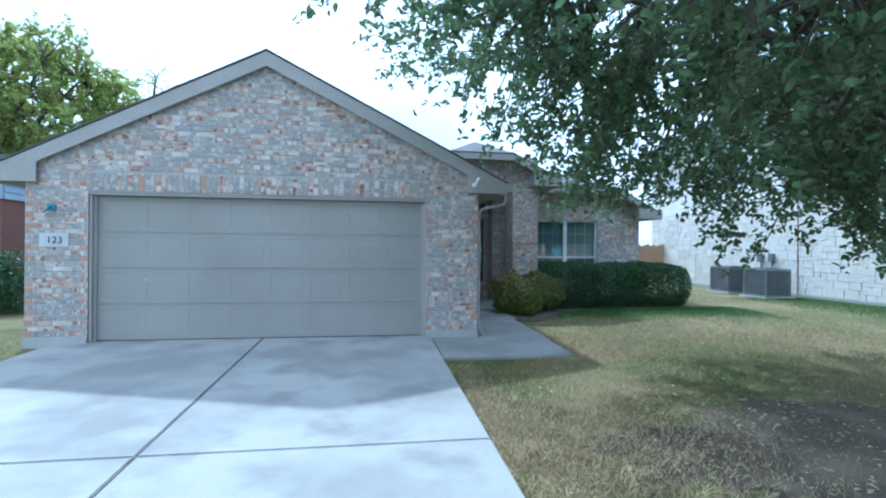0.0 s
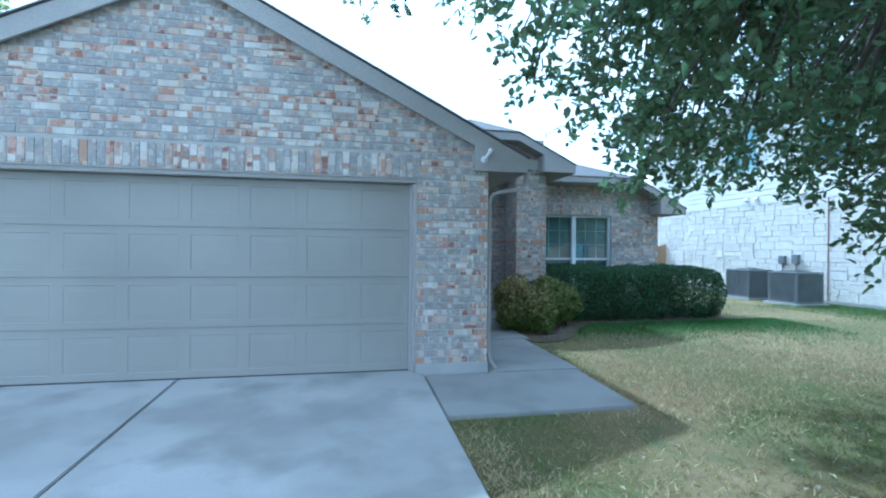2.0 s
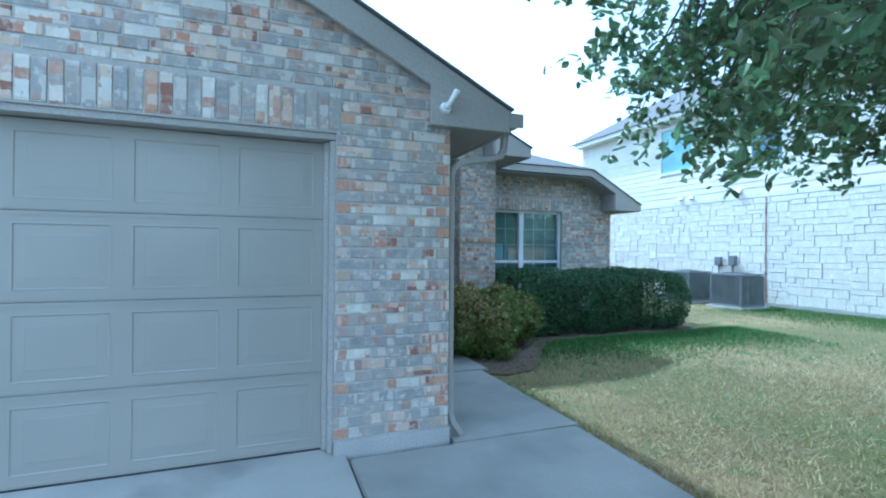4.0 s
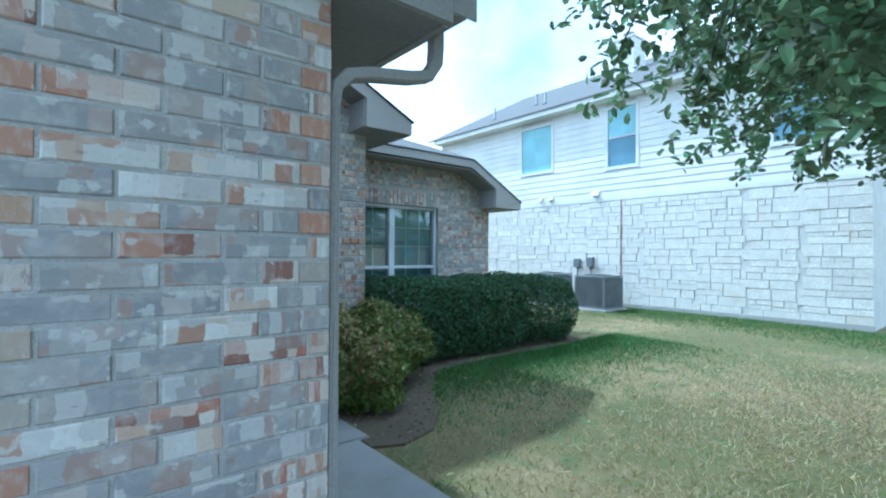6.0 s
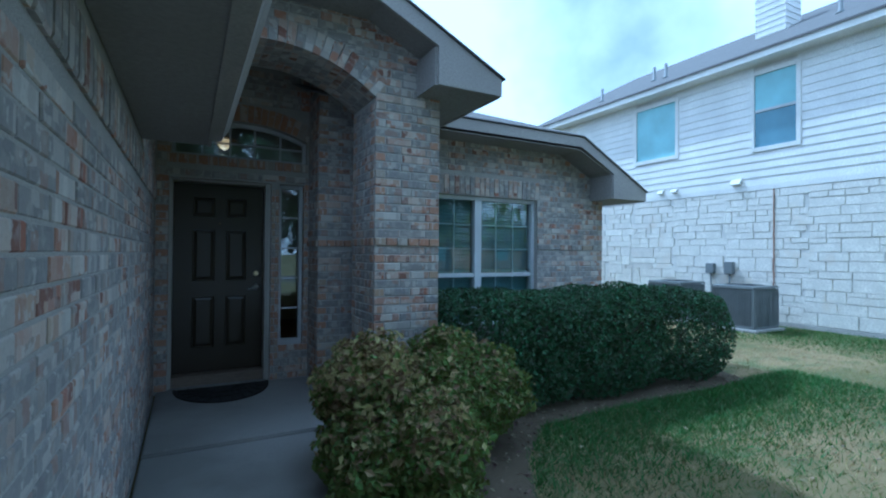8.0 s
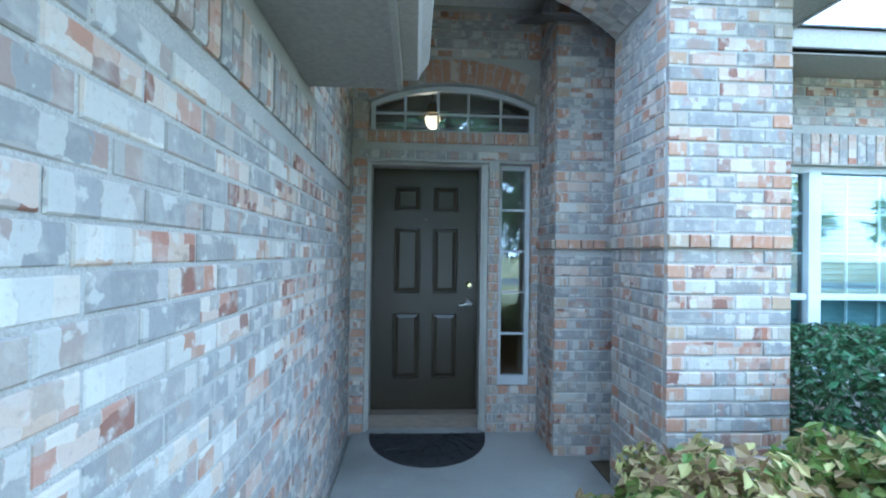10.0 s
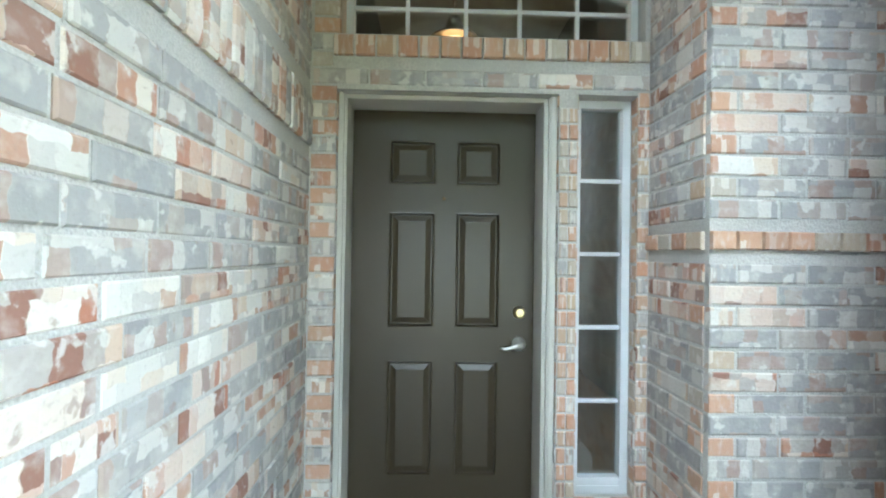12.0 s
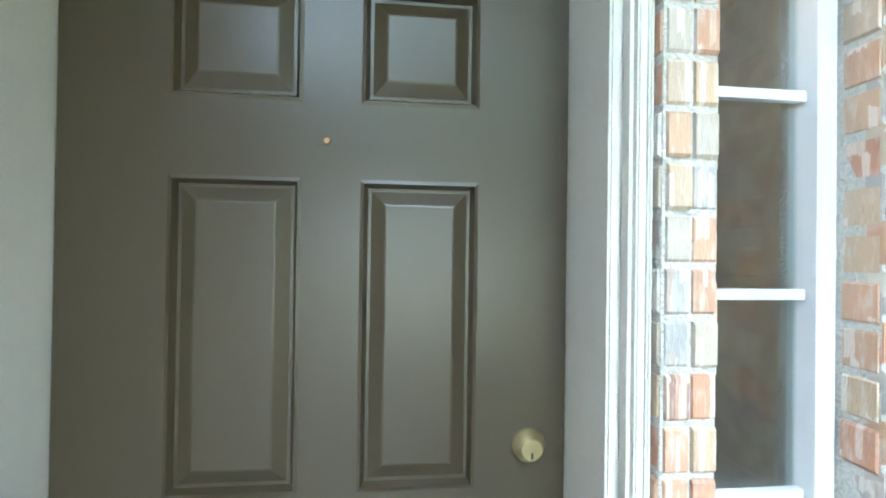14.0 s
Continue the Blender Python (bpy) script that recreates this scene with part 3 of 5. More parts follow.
# ---- openings: garage door, front door, windows ----
def framed(bm, x0, x1, z0, z1, y0, y1, w):
    box(bm, x0, x0 + w, y0, y1, z0, z1)
    box(bm, x1 - w, x1, y0, y1, z0, z1)
    box(bm, x0 + w, x1 - w, y0, y1, z1 - w, z1)
    box(bm, x0 + w, x1 - w, y0, y1, z0, z0 + w)


def raised_panel(x0, x1, z0, z1, y, deep=0.012, edge=0.02, rim=0.014):
    """A stepped field that fills an opening in a leaf whose face is at y."""
    bm = B()
    rings = []
    for inset, dy in ((0, 0.0), (rim * 0.5, -0.002), (rim, deep), (rim + 0.006, deep), (rim + edge, 0.001), (rim + edge + 0.004, 0.0)):
        rings.append([bm.verts.new(p) for p in ((x0 + inset, y + dy, z0 + inset), (x1 - inset, y + dy, z0 + inset), (x1 - inset, y + dy, z1 - inset), (x0 + inset, y + dy, z1 - inset))])
    for a, b in zip(rings, rings[1:]):
        for k in range(4):
            bm.faces.new((a[k - 1], a[k], b[k], b[k - 1]))
    bm.faces.new(rings[-1])
    back = [bm.verts.new((v.co.x, y + deep + 0.02, v.co.z)) for v in rings[0]]
    for k in range(4):
        bm.faces.new((rings[0][k - 1], back[k - 1], back[k], rings[0][k]))
    bm.faces.new(back[::-1])
    return bm


def leaf_with_holes(bm, x0, x1, z0, z1, y0, y1, xsplit, zsplit):
    """A leaf of stiles and rails; xsplit and zsplit list the openings' ranges."""
    edges = [x0] + [v for r in xsplit for v in r] + [x1]
    for a, b in zip(edges[::2], edges[1::2]):
        box(bm, a, b, y0, y1, z0, z1)
    zed = [z0] + [v for r in zsplit for v in r] + [z1]
    for xa, xb in xsplit:
        for a, b in zip(zed[::2], zed[1::2]):
            box(bm, xa, xb, y0, y1, a, b)


GDY = 7.60
garage_door = empty("garage_door", (GAP[0], GDY, 0.1), "taupe steel sectional double garage door with raised panels, closed", "garage door")
cols = [(-3.925 + 0.587 * i + 0.05, -3.925 + 0.587 * (i + 1) - 0.05) for i in range(8)]
for k in range(4):
    z0, z1 = 0.105 + 0.527 * k, 0.105 + 0.527 * (k + 1) - 0.0035
    bm = B()
    leaf_with_holes(bm, -3.945, 0.79, z0, z1, GDY, GDY + 0.04, cols, [(z0 + 0.065, z1 - 0.065)])
    for zb in (z0 + 0.006, z1 - 0.026):
        box(bm, -3.945, 0.79, GDY - 0.0035, GDY + 0.004, zb, zb + 0.02, 0.003)
    section = sub("section", bm, GDOOR, garage_door)
    for c in cols:
        outer = raised_panel(c[0], c[1], z0 + 0.065, z1 - 0.065, GDY, 0.0034, 0.055, 0.014)
        sub("panel", outer, GDOOR, section)
bm = B()
tube(bm, [(-3.28, GDY + 0.002, 0.99), (-3.28, GDY - 0.012, 0.99)], [0.016, 0.012], 12)
sub("lock", bm, WHITE, garage_door, "small pale round lock")
bm = B()
box(bm, -3.945, 0.79, GDY - 0.004, GDY + 0.03, 0.09, 0.106)
sub("weather_strip", bm, DARK, garage_door, "black rubber bottom seal")
bm = B()
for x0, x1, x2 in ((GAP[0] + 0.001, -3.965, -3.935), (GAP[1] - 0.001, 0.81, 0.78)):
    box(bm, min(x0, x1), max(x0, x1), GY + 0.02, GDY + 0.05, 0.098, GAP[2] - 0.06, 0.004)
    box(bm, min(x1, x2), max(x1, x2), GDY - 0.045, GDY - 0.004, 0.098, GAP[2] - 0.06, 0.004)
box(bm, GAP[0] + 0.001, GAP[1] - 0.001, GY + 0.012, GDY + 0.05, GAP[2] - 0.055, GAP[2] - 0.012, 0.003)
box(bm, GAP[0] - 0.0, GAP[1] + 0.0, GY - 0.006, GY + 0.1, GAP[2] - 0.012, GAP[2] - 0.002)
part("garage_door_frame", bm, TRIM, None, "taupe painted jamb and steel lintel round the garage door", "structure", "trim")
bm = B()
box(bm, GX0 + 0.3, GX1 - 0.3, 13.4, 13.5, 0.0, 2.6)
box(bm, GAP[0], GAP[1], GDY + 0.06, GDY + 0.09, 0.0, 2.4)
part("wall_garage_inner", bm, ROOMW, None, "plain inner wall closing the garage", "structure", "wall")

# front door
SY = 13.2
SX0, SX1, SZ0, SZ1 = 1.829, 2.732, 0.25, 2.31
front_door = empty("door_1", (SX0, SY, SZ0), "dark olive six-panel front door, closed, with brass deadbolt", "door", kind="structure")
pc = [(2.010, 2.238), (2.342, 2.560)]
pr = [(0.513, 1.078), (1.243, 1.810), (1.947, 2.162)]
bm = B()
leaf_with_holes(bm, SX0, SX1, SZ0, SZ1, SY, SY + 0.045, pc, pr)
sub("leaf", bm, DOORP, front_door)
for c in pc:
    for r in pr:
        sub("panel", raised_panel(*c, *r, SY, 0.012, 0.03, 0.014), DOORP, front_door)
bm = B()
tube(bm, [(2.661, SY, 1.32), (2.661, SY - 0.008, 1.32), (2.661, SY - 0.012, 1.32), (2.661, SY - 0.03, 1.32)], [0.031, 0.031, 0.022, 0.019], 20)
bolt = sub("deadbolt", bm, BRASS, front_door, "round brass deadbolt cylinder")
bm = B()
box(bm, 2.6595, 2.6625, SY - 0.031, SY - 0.029, 1.304, 1.316)
sub("keyhole", bm, DARK, bolt)
bm = B()
tube(bm, [(2.66, SY, 1.165), (2.66, SY - 0.01, 1.165), (2.66, SY - 0.014, 1.165), (2.66, SY - 0.045, 1.165)], [0.034, 0.034, 0.016, 0.013], 20)
tube(bm, [(2.661, SY - 0.05, 1.166), (2.64, SY - 0.052, 1.163), (2.61, SY - 0.05, 1.152), (2.585, SY - 0.05, 1.147), (2.565, SY - 0.048, 1.153)], [0.012, 0.012, 0.009, 0.008, 0.006], 10)
sub("lever_handle", bm, NICKEL, front_door, "curved satin nickel lever handle")
bm = B()
tube(bm, [(2.281, SY + 0.002, 1.878), (2.281, SY - 0.004, 1.878), (2.281, SY - 0.005, 1.878)], [0.008, 0.008, 0.005], 14)
sub("peephole", bm, BRONZE, front_door, "tiny dark bronze peephole")
bm = B()
box(bm, DOOR[0] + 0.002, SX0 - 0.003, 13.03, 13.28, 0.136, 2.333, 0.004)
box(bm, SX1 + 0.003, DOOR[1] - 0.002, 13.03, 13.28, 0.136, 2.333, 0.004)
box(bm, SX0 - 0.003, SX1 + 0.003, 13.03, 13.28, SZ1 + 0.003, 2.333, 0.004)
box(bm, DOOR[0] + 0.004, SX0 - 0.012, 12.995, 13.028, 0.136, 2.331, 0.006)
box(bm, SX1 + 0.02, DOOR[1] - 0.004, 12.995, 13.028, 0.136, 2.331, 0.006)
box(bm, DOOR[0] + 0.004, DOOR[1] - 0.004, 12.995, 13.028, 2.3325, 2.3335)
for xa, xb in ((DOOR[0] + 0.006, DOOR[0] + 0.014), (DOOR[1] - 0.032, DOOR[1] - 0.022), (DOOR[1] - 0.014, DOOR[1] - 0.006)):
    box(bm, xa, xb, 12.987, 12.997, 0.136, 2.33, 0.003)
sub("door_frame", bm, LIT_TRIM, front_door, "taupe painted jamb and brick mould")
bm = B()
box(bm, SX0 - 0.003, SX1 + 0.003, 13.08, 13.26, 0.136, SZ0 - 0.008, 0.004)
sub("threshold", bm, THRESH, front_door, "worn pale wooden threshold")


def sash(bm, x0, x1, z0, z1, y, cols_n, rows_n, w=0.018):
    for i in range(1, cols_n):
        x = x0 + (x1 - x0) * i / cols_n
        box(bm, x - w / 2, x + w / 2, y, y + 0.016, z0, z1)
    for i in range(1, rows_n):
        z = z0 + (z1 - z0) * i / rows_n
        box(bm, x0, x1, y - 0.001, y + 0.015, z - w / 2, z + w / 2)


def pane(x0, x1, z0, z1, y):
    bm = B()
    box(bm, x0, x1, y, y + 0.006, z0, z1)
    return bm


sidelight = empty("window_1", (SIDE[0], 13.06, SIDE[2]), "tall narrow five-light sidelight with white vinyl frame", "window", kind="structure")
bm = B()
framed(bm, SIDE[0] + 0.002, SIDE[1] - 0.002, SIDE[2] + 0.002, SIDE[3] - 0.002, 13.05, 13.11, 0.036)
box(bm, SIDE[0] + 0.036, SIDE[1] - 0.036, 13.055, 13.1, SIDE[2] + 0.036, 0.575)
sub("window_frame", bm, WHITE, sidelight)
for zm in (1.96, 1.615, 1.27, 0.925):
    bm = B()
    box(bm, SIDE[0] + 0.036, SIDE[1] - 0.036, 13.072, 13.088, zm - 0.009, zm + 0.009)
    sub("muntin", bm, WHITE, sidelight)
ob = sub("pane", pane(SIDE[0] + 0.03, SIDE[1] - 0.03, SIDE[2] + 0.03, SIDE[3] - 0.03, 13.09), GLASS, sidelight)
ob.visible_shadow = False

transom = empty("window_2", (TW[0], 13.06, TW[2]), "arched ten-light transom window with white vinyl frame", "window", kind="structure")
outer = [(TW[0] + 0.002, TW[2] + 0.002)] + [(x, z - 0.002) for x, z in seg] + [(TW[1] - 0.002, TW[2] + 0.002)]
outer[1], outer[-2] = (TW[0] + 0.002, outer[1][1]), (TW[1] - 0.002, outer[-2][1])
cx0, cz0 = (TW[0] + TW[1]) / 2, 2.74
inner = [(cx0 + (x - cx0) * (1 - 0.034 / 0.68), cz0 + (z - cz0) * (1 - 0.034 / 0.2)) for x, z in outer]
bm = B()
for y in (13.05, 13.11):
    a, b = [bm.verts.new((x, y, z)) for x, z in outer], [bm.verts.new((x, y, z)) for x, z in inner]
    for i in range(len(a)):
        bm.faces.new((a[i - 1], a[i], b[i], b[i - 1]))
bm.verts.ensure_lookup_table()
m2 = len(outer)
for base in (0, m2):
    for i in range(m2):
        j = (i - 1) % m2
        bm.faces.new((bm.verts[base + j], bm.verts[base + i], bm.verts[2 * m2 + base + i], bm.verts[2 * m2 + base + j]))
sub("window_frame", bm, WHITE, transom)
bm = B()
for i in range(1, 5):
    x = TW[0] + (TW[1] - TW[0]) * i * 0.2 + (0.02 if i < 3 else -0.02) * 0.5
    box(bm, x - 0.009, x + 0.009, 13.072, 13.088, TW[2] + 0.02, tw_z(x) - 0.02)
box(bm, TW[0] + 0.02, TW[1] - 0.02, 13.071, 13.087, 2.742, 2.76)
sub("muntin", bm, WHITE, transom)
bm = B()
prism(bm, inner, "y", 13.09, 13.096)
ob = sub("pane", bm, GLASS, transom)
ob.visible_shadow = False

double = empty("window_3", (WWIN[0], WY + 0.08, WWIN[2]), "wide double window with pale frame, muntins and white blinds", "window", kind="structure")
WYF = WY + 0.07
wm = (WWIN[0] + WWIN[1]) / 2
bm = B()
framed(bm, WWIN[0] + 0.002, WWIN[1] - 0.002, WWIN[2] + 0.002, WWIN[3] - 0.002, WYF, WYF + 0.07, 0.045)
box(bm, wm - 0.05, wm + 0.05, WYF - 0.004, WYF + 0.066, WWIN[2] + 0.047, WWIN[3] - 0.047)
sub("window_frame", bm, FRAME, double)
RAIL = 1.262
for x0, x1 in ((WWIN[0] + 0.047, wm - 0.05), (wm + 0.05, WWIN[1] - 0.047)):
    bm = B()
    sash(bm, x0, x1, RAIL + 0.05, WWIN[3] - 0.047, WYF + 0.061, 3, 3, 0.014)
    sash(bm, x0, x1, WWIN[2] + 0.05, RAIL, WYF + 0.061, 3, 2, 0.014)
    sub("muntin", bm, MUNTIN, double)
    bm = B()
    box(bm, x0, x1, WYF + 0.012, WYF + 0.05, RAIL, RAIL + 0.05, 0.004)
    sub("meeting_rail", bm, FRAME, double)
    ob = sub("pane", pane(x0, x1, WWIN[2] + 0.047, WWIN[3] - 0.047, WYF + 0.052), GLASS, double)
    ob.visible_shadow = False
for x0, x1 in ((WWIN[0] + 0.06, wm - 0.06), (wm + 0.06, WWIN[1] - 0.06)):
    blind = empty("window_blind", (x0, WYF + 0.1, WWIN[2]), "half-closed white slat blind, coloured dim for the shade behind the glass", "blind")
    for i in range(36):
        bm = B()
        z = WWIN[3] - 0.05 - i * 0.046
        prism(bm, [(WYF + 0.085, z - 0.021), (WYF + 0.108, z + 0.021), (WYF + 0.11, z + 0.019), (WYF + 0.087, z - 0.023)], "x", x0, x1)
        sub("slat", bm, SHADED_BLIND, blind)

# rooms behind the glass
for x0, x1, y0, y1, z1 in ((1.5, 4.1, 13.3, 17.5, 3.75), (4.15, 7.2, 12.95, 16.5, 2.7)):
    bm = B()
    for b in ((x0 - 0.1, x0, y0, y1, 0.0, z1), (x1, x1 + 0.1, y0, y1, 0.0, z1), (x0, x1, y1, y1 + 0.1, 0.0, z1)):
        box(bm, *b)
    part("wall_inner", bm, ROOMW, None, "plain beige inner room wall", "structure", "wall")
    bm = B()
    box(bm, x0, x1, y0, y1, 0.1, 0.2)
    part("floor", bm, WOOD, None, "brown wooden floor inside the house", "structure", "floor")
    bm = B()
    box(bm, x0, x1, y0, y1, z1, z1 + 0.1)
    part("ceiling_inner", bm, ROOMW, None, "plain inner ceiling", "structure", "ceiling")
# lit pendant in the foyer behind the transom
LX, LY, LZ = 2.345, 13.82, 2.885
pendant = empty("pendant_lamp", (LX, LY, 3.75), "lit warm foyer pendant with metal brim and glass globe", "lamp")
bm = B()
tube(bm, [(LX, LY, 3.75), (LX, LY, 3.73), (LX, LY, 3.715)], [0.065, 0.065, 0.02], 16)
sub("canopy", bm, BRONZE, pendant)
bm = B()
tube(bm, [(LX, LY, 3.72), (LX, LY, LZ + 0.2)], [0.009, 0.009], 10)
sub("stem", bm, BRONZE, pendant)
bm = B()
tube(bm, [(LX, LY, LZ + 0.22), (LX, LY, LZ + 0.17), (LX, LY, LZ + 0.11), (LX, LY, LZ + 0.075), (LX, LY, LZ + 0.068), (LX, LY, LZ + 0.062)], [0.025, 0.05, 0.07, 0.15, 0.155, 0.145], 28)
sub("brim", bm, BRONZE, pendant, "wide aged bronze brim")
bm = B()
tube(bm, [(LX, LY, LZ + 0.064), (LX, LY, LZ + 0.03), (LX, LY, LZ - 0.015), (LX, LY, LZ - 0.045), (LX, LY, LZ - 0.06)], [0.07, 0.078, 0.064, 0.04, 0.012], 20)
sub("globe", bm, GLOW, pendant, "glowing frosted glass globe")
glow = bpy.data.lights.new("foyer_bulb", "POINT")
glow.energy, glow.color, glow.shadow_soft_size = 1.0, (1, 0.66, 0.36), 0.06
foyer_bulb = new("foyer_bulb", glow)
foyer_bulb.location = (LX, LY, LZ - 0.14)

# ---- gutter, downspout, small fixtures ----
gutter = empty("gutter", (EX, FY, GTOP), "taupe metal gutter with downspout at the garage corner", "gutter")
bm = B()
prof = [(EX + 0.002, EZ - 0.015), (EX + 0.002, EZ - 0.125), (EX + 0.07, EZ - 0.125), (EX + 0.085, EZ - 0.09), (EX + 0.12, EZ - 0.045), (EX + 0.125, EZ - 0.015), (EX + 0.115, EZ - 0.015), (EX + 0.11, EZ - 0.04), (EX + 0.07, EZ - 0.11), (EX + 0.012, EZ - 0.11), (EX + 0.012, EZ - 0.015)]
prism(bm, prof, "y", FY + 0.005, 11.36)
box(bm, EX + 0.002, EX + 0.12, FY - 0.001, FY + 0.005, EZ - 0.12, EZ - 0.012)
sub("trough", bm, TRIM, gutter)


def spout(bm, points, w=0.023, d=0.034):
    rings = []
    for p in points:
        x, z, dx, dz = p
        rings.append([bm.verts.new((x + sx * w * dz, 7.535 + sy * d, z - sx * w * dx)) for sx, sy in ((-1, -0.7), (-0.7, -1), (0.7, -1), (1, -0.7), (1, 0.7), (0.7, 1), (-0.7, 1), (-1, 0.7))])
    for a, b in zip(rings, rings[1:]):
        for k in range(8):
            bm.faces.new((a[k - 1], a[k], b[k], b[k - 1]))
    bm.faces.new(rings[0])
    bm.faces.new(rings[-1][::-1])


bm = B()
spout(bm, [(1.80, 0.10, -0.6, 0.8), (1.735, 0.19, -0.25, 0.97), (1.707, 0.28, 0, 1), (1.707, 1.2, 0, 1), (1.707, 2.02, 0, 1), (1.718, 2.08, 0.4, 0.92), (1.765, 2.13, 0.8, 0.6), (1.85, 2.155, 0.98, 0.2), (2.03, 2.185, 0.98, 0.2), (2.115, 2.21, 0.8, 0.6), (2.155, 2.27, 0.3, 0.95), (2.16, 2.33, 0, 1), (2.16, 2.41, 0, 1)])
sub("downspout", bm, TRIM, gutter, "taupe rectangular downspout with two elbows")
for xr in (1.694, 1.707, 1.72):
    bm = B()
    box(bm, xr - 0.003, xr + 0.003, 7.4985, 7.503, 0.29, 2.01, 0.001)
    sub("rib", bm, TRIM, gutter)
bm = B()
box(bm, 1.6825, 1.7315, 7.4995, 7.5705, 1.96, 1.968)
sub("seam", bm, TRIM, gutter)

cx1 = 1.60
fx = empty("security_light", (cx1, FY, 2.5), "small white plastic light bracket on the eave board", "light fixture")
bm = B()
tube(bm, [(cx1, FY + 0.002, 2.49), (cx1, FY - 0.012, 2.49), (cx1, FY - 0.03, 2.49)], [0.042, 0.042, 0.03], 18)
sub("base", bm, BRIGHT, fx)
bm = B()
tube(bm, [(cx1, FY - 0.025, 2.49), (cx1 + 0.012, FY - 0.05, 2.515), (cx1 + 0.032, FY - 0.075, 2.555), (cx1 + 0.05, FY - 0.09, 2.59), (cx1 + 0.053, FY - 0.093, 2.6)], [0.017, 0.018, 0.02, 0.024, 0.02], 12)
sub("arm", bm, BRIGHT, fx)
hook = empty("hose_hook", (-4.47, GY, 1.99), "small teal painted hook on the brick above a plaque", "hook")
bm = B()
box(bm, -4.53, -4.41, GY - 0.016, GY - 0.001, 1.97, 2.06, 0.006)
sub("plate", bm, TEAL, hook)
bm = B()
tube(bm, [(-4.47, GY - 0.014, 2.02), (-4.48, GY - 0.06, 2.0), (-4.5, GY - 0.09, 1.97), (-4.53, GY - 0.095, 1.95), (-4.55, GY - 0.085, 1.975)], [0.014, 0.014, 0.013, 0.012, 0.009], 8)
sub("arm", bm, TEAL, hook)

plaque = empty("house_number_plaque", (-4.43, GY, 1.56), "white house number plaque reading 123 on brick", "plaque")
bm = B()
box(bm, -4.62, -4.24, GY - 0.022, GY - 0.002, 1.46, 1.66, 0.006)
sub("plate", bm, WHITE, plaque)
fc = bpy.data.curves.new("digits", "FONT")
fc.body, fc.size, fc.extrude, fc.align_x = "123", 0.14, 0.002, "CENTER"
fo = bpy.data.objects.new("digits", fc)
scene.collection.objects.link(fo)
bpy.context.view_layer.update()
me = bpy.data.meshes.new_from_object(fo.evaluated_get(bpy.context.evaluated_depsgraph_get()))
bpy.data.objects.remove(fo)
me.materials.clear()
me.materials.append(INK)
dg = new("digits", me)
dg.matrix_world = pose(-4.42, GY - 0.025, 1.512, 90, 0, 0)
dg.parent = plaque
bpy.context.view_layer.update()
dg.matrix_parent_inverse = plaque.matrix_world.inverted()

bell = empty("doorbell", (3.177, DY, 1.2), "small white doorbell button on the brick", "doorbell")
bm = B()
box(bm, 3.163, 3.191, DY - 0.02, DY - 0.001, 1.16, 1.245, 0.004)
sub("housing", bm, TRIM, bell)
bm = B()
tube(bm, [(3.177, DY - 0.019, 1.205), (3.177, DY - 0.025, 1.205)], [0.008, 0.007], 12)
sub("button", bm, WHITE, bell)

doormat = empty("doormat", (2.31, 12.94, 0.135), "black half-round rubber doormat with raised scrolls", "doormat")


def half_oval(bm, k, z0, z1, hole=0.0):
    pts = [(2.31 + 0.46 * k * math.cos(a), 12.94 - 0.6 * k * math.sin(a)) for a in (math.pi * i / 28 for i in range(29))]
    if hole:
        pts += [(2.31 + 0.46 * hole * math.cos(a), 12.94 - 0.6 * hole * math.sin(a)) for a in (math.pi * i / 28 for i in range(28, -1, -1))]
    prism(bm, pts, "z", z0, z1)


bm = B()
half_oval(bm, 1.0, 0.135, 0.143)
sub("backing", bm, MAT, doormat)
for k in (1.0, 0.72, 0.45):
    bm = B()
    half_oval(bm, k, 0.1425, 0.149, k - 0.05)
    sub("border", bm, MAT, doormat)
for i in range(1, 12):
    bm = B()
    a = math.pi * i / 12
    tube(bm, [(2.31 + 0.46 * r * math.cos(a + 0.12 * math.sin(9 * r)), 12.94 - 0.6 * r * math.sin(a + 0.12 * math.sin(9 * r)), 0.144) for r in (0.3, 0.4, 0.5, 0.6, 0.7, 0.8, 0.9)], [0.008] * 7, 6)
    sub("scroll", bm, MAT, doormat)


# ---- foliage ----
rng = np.random.default_rng(7)


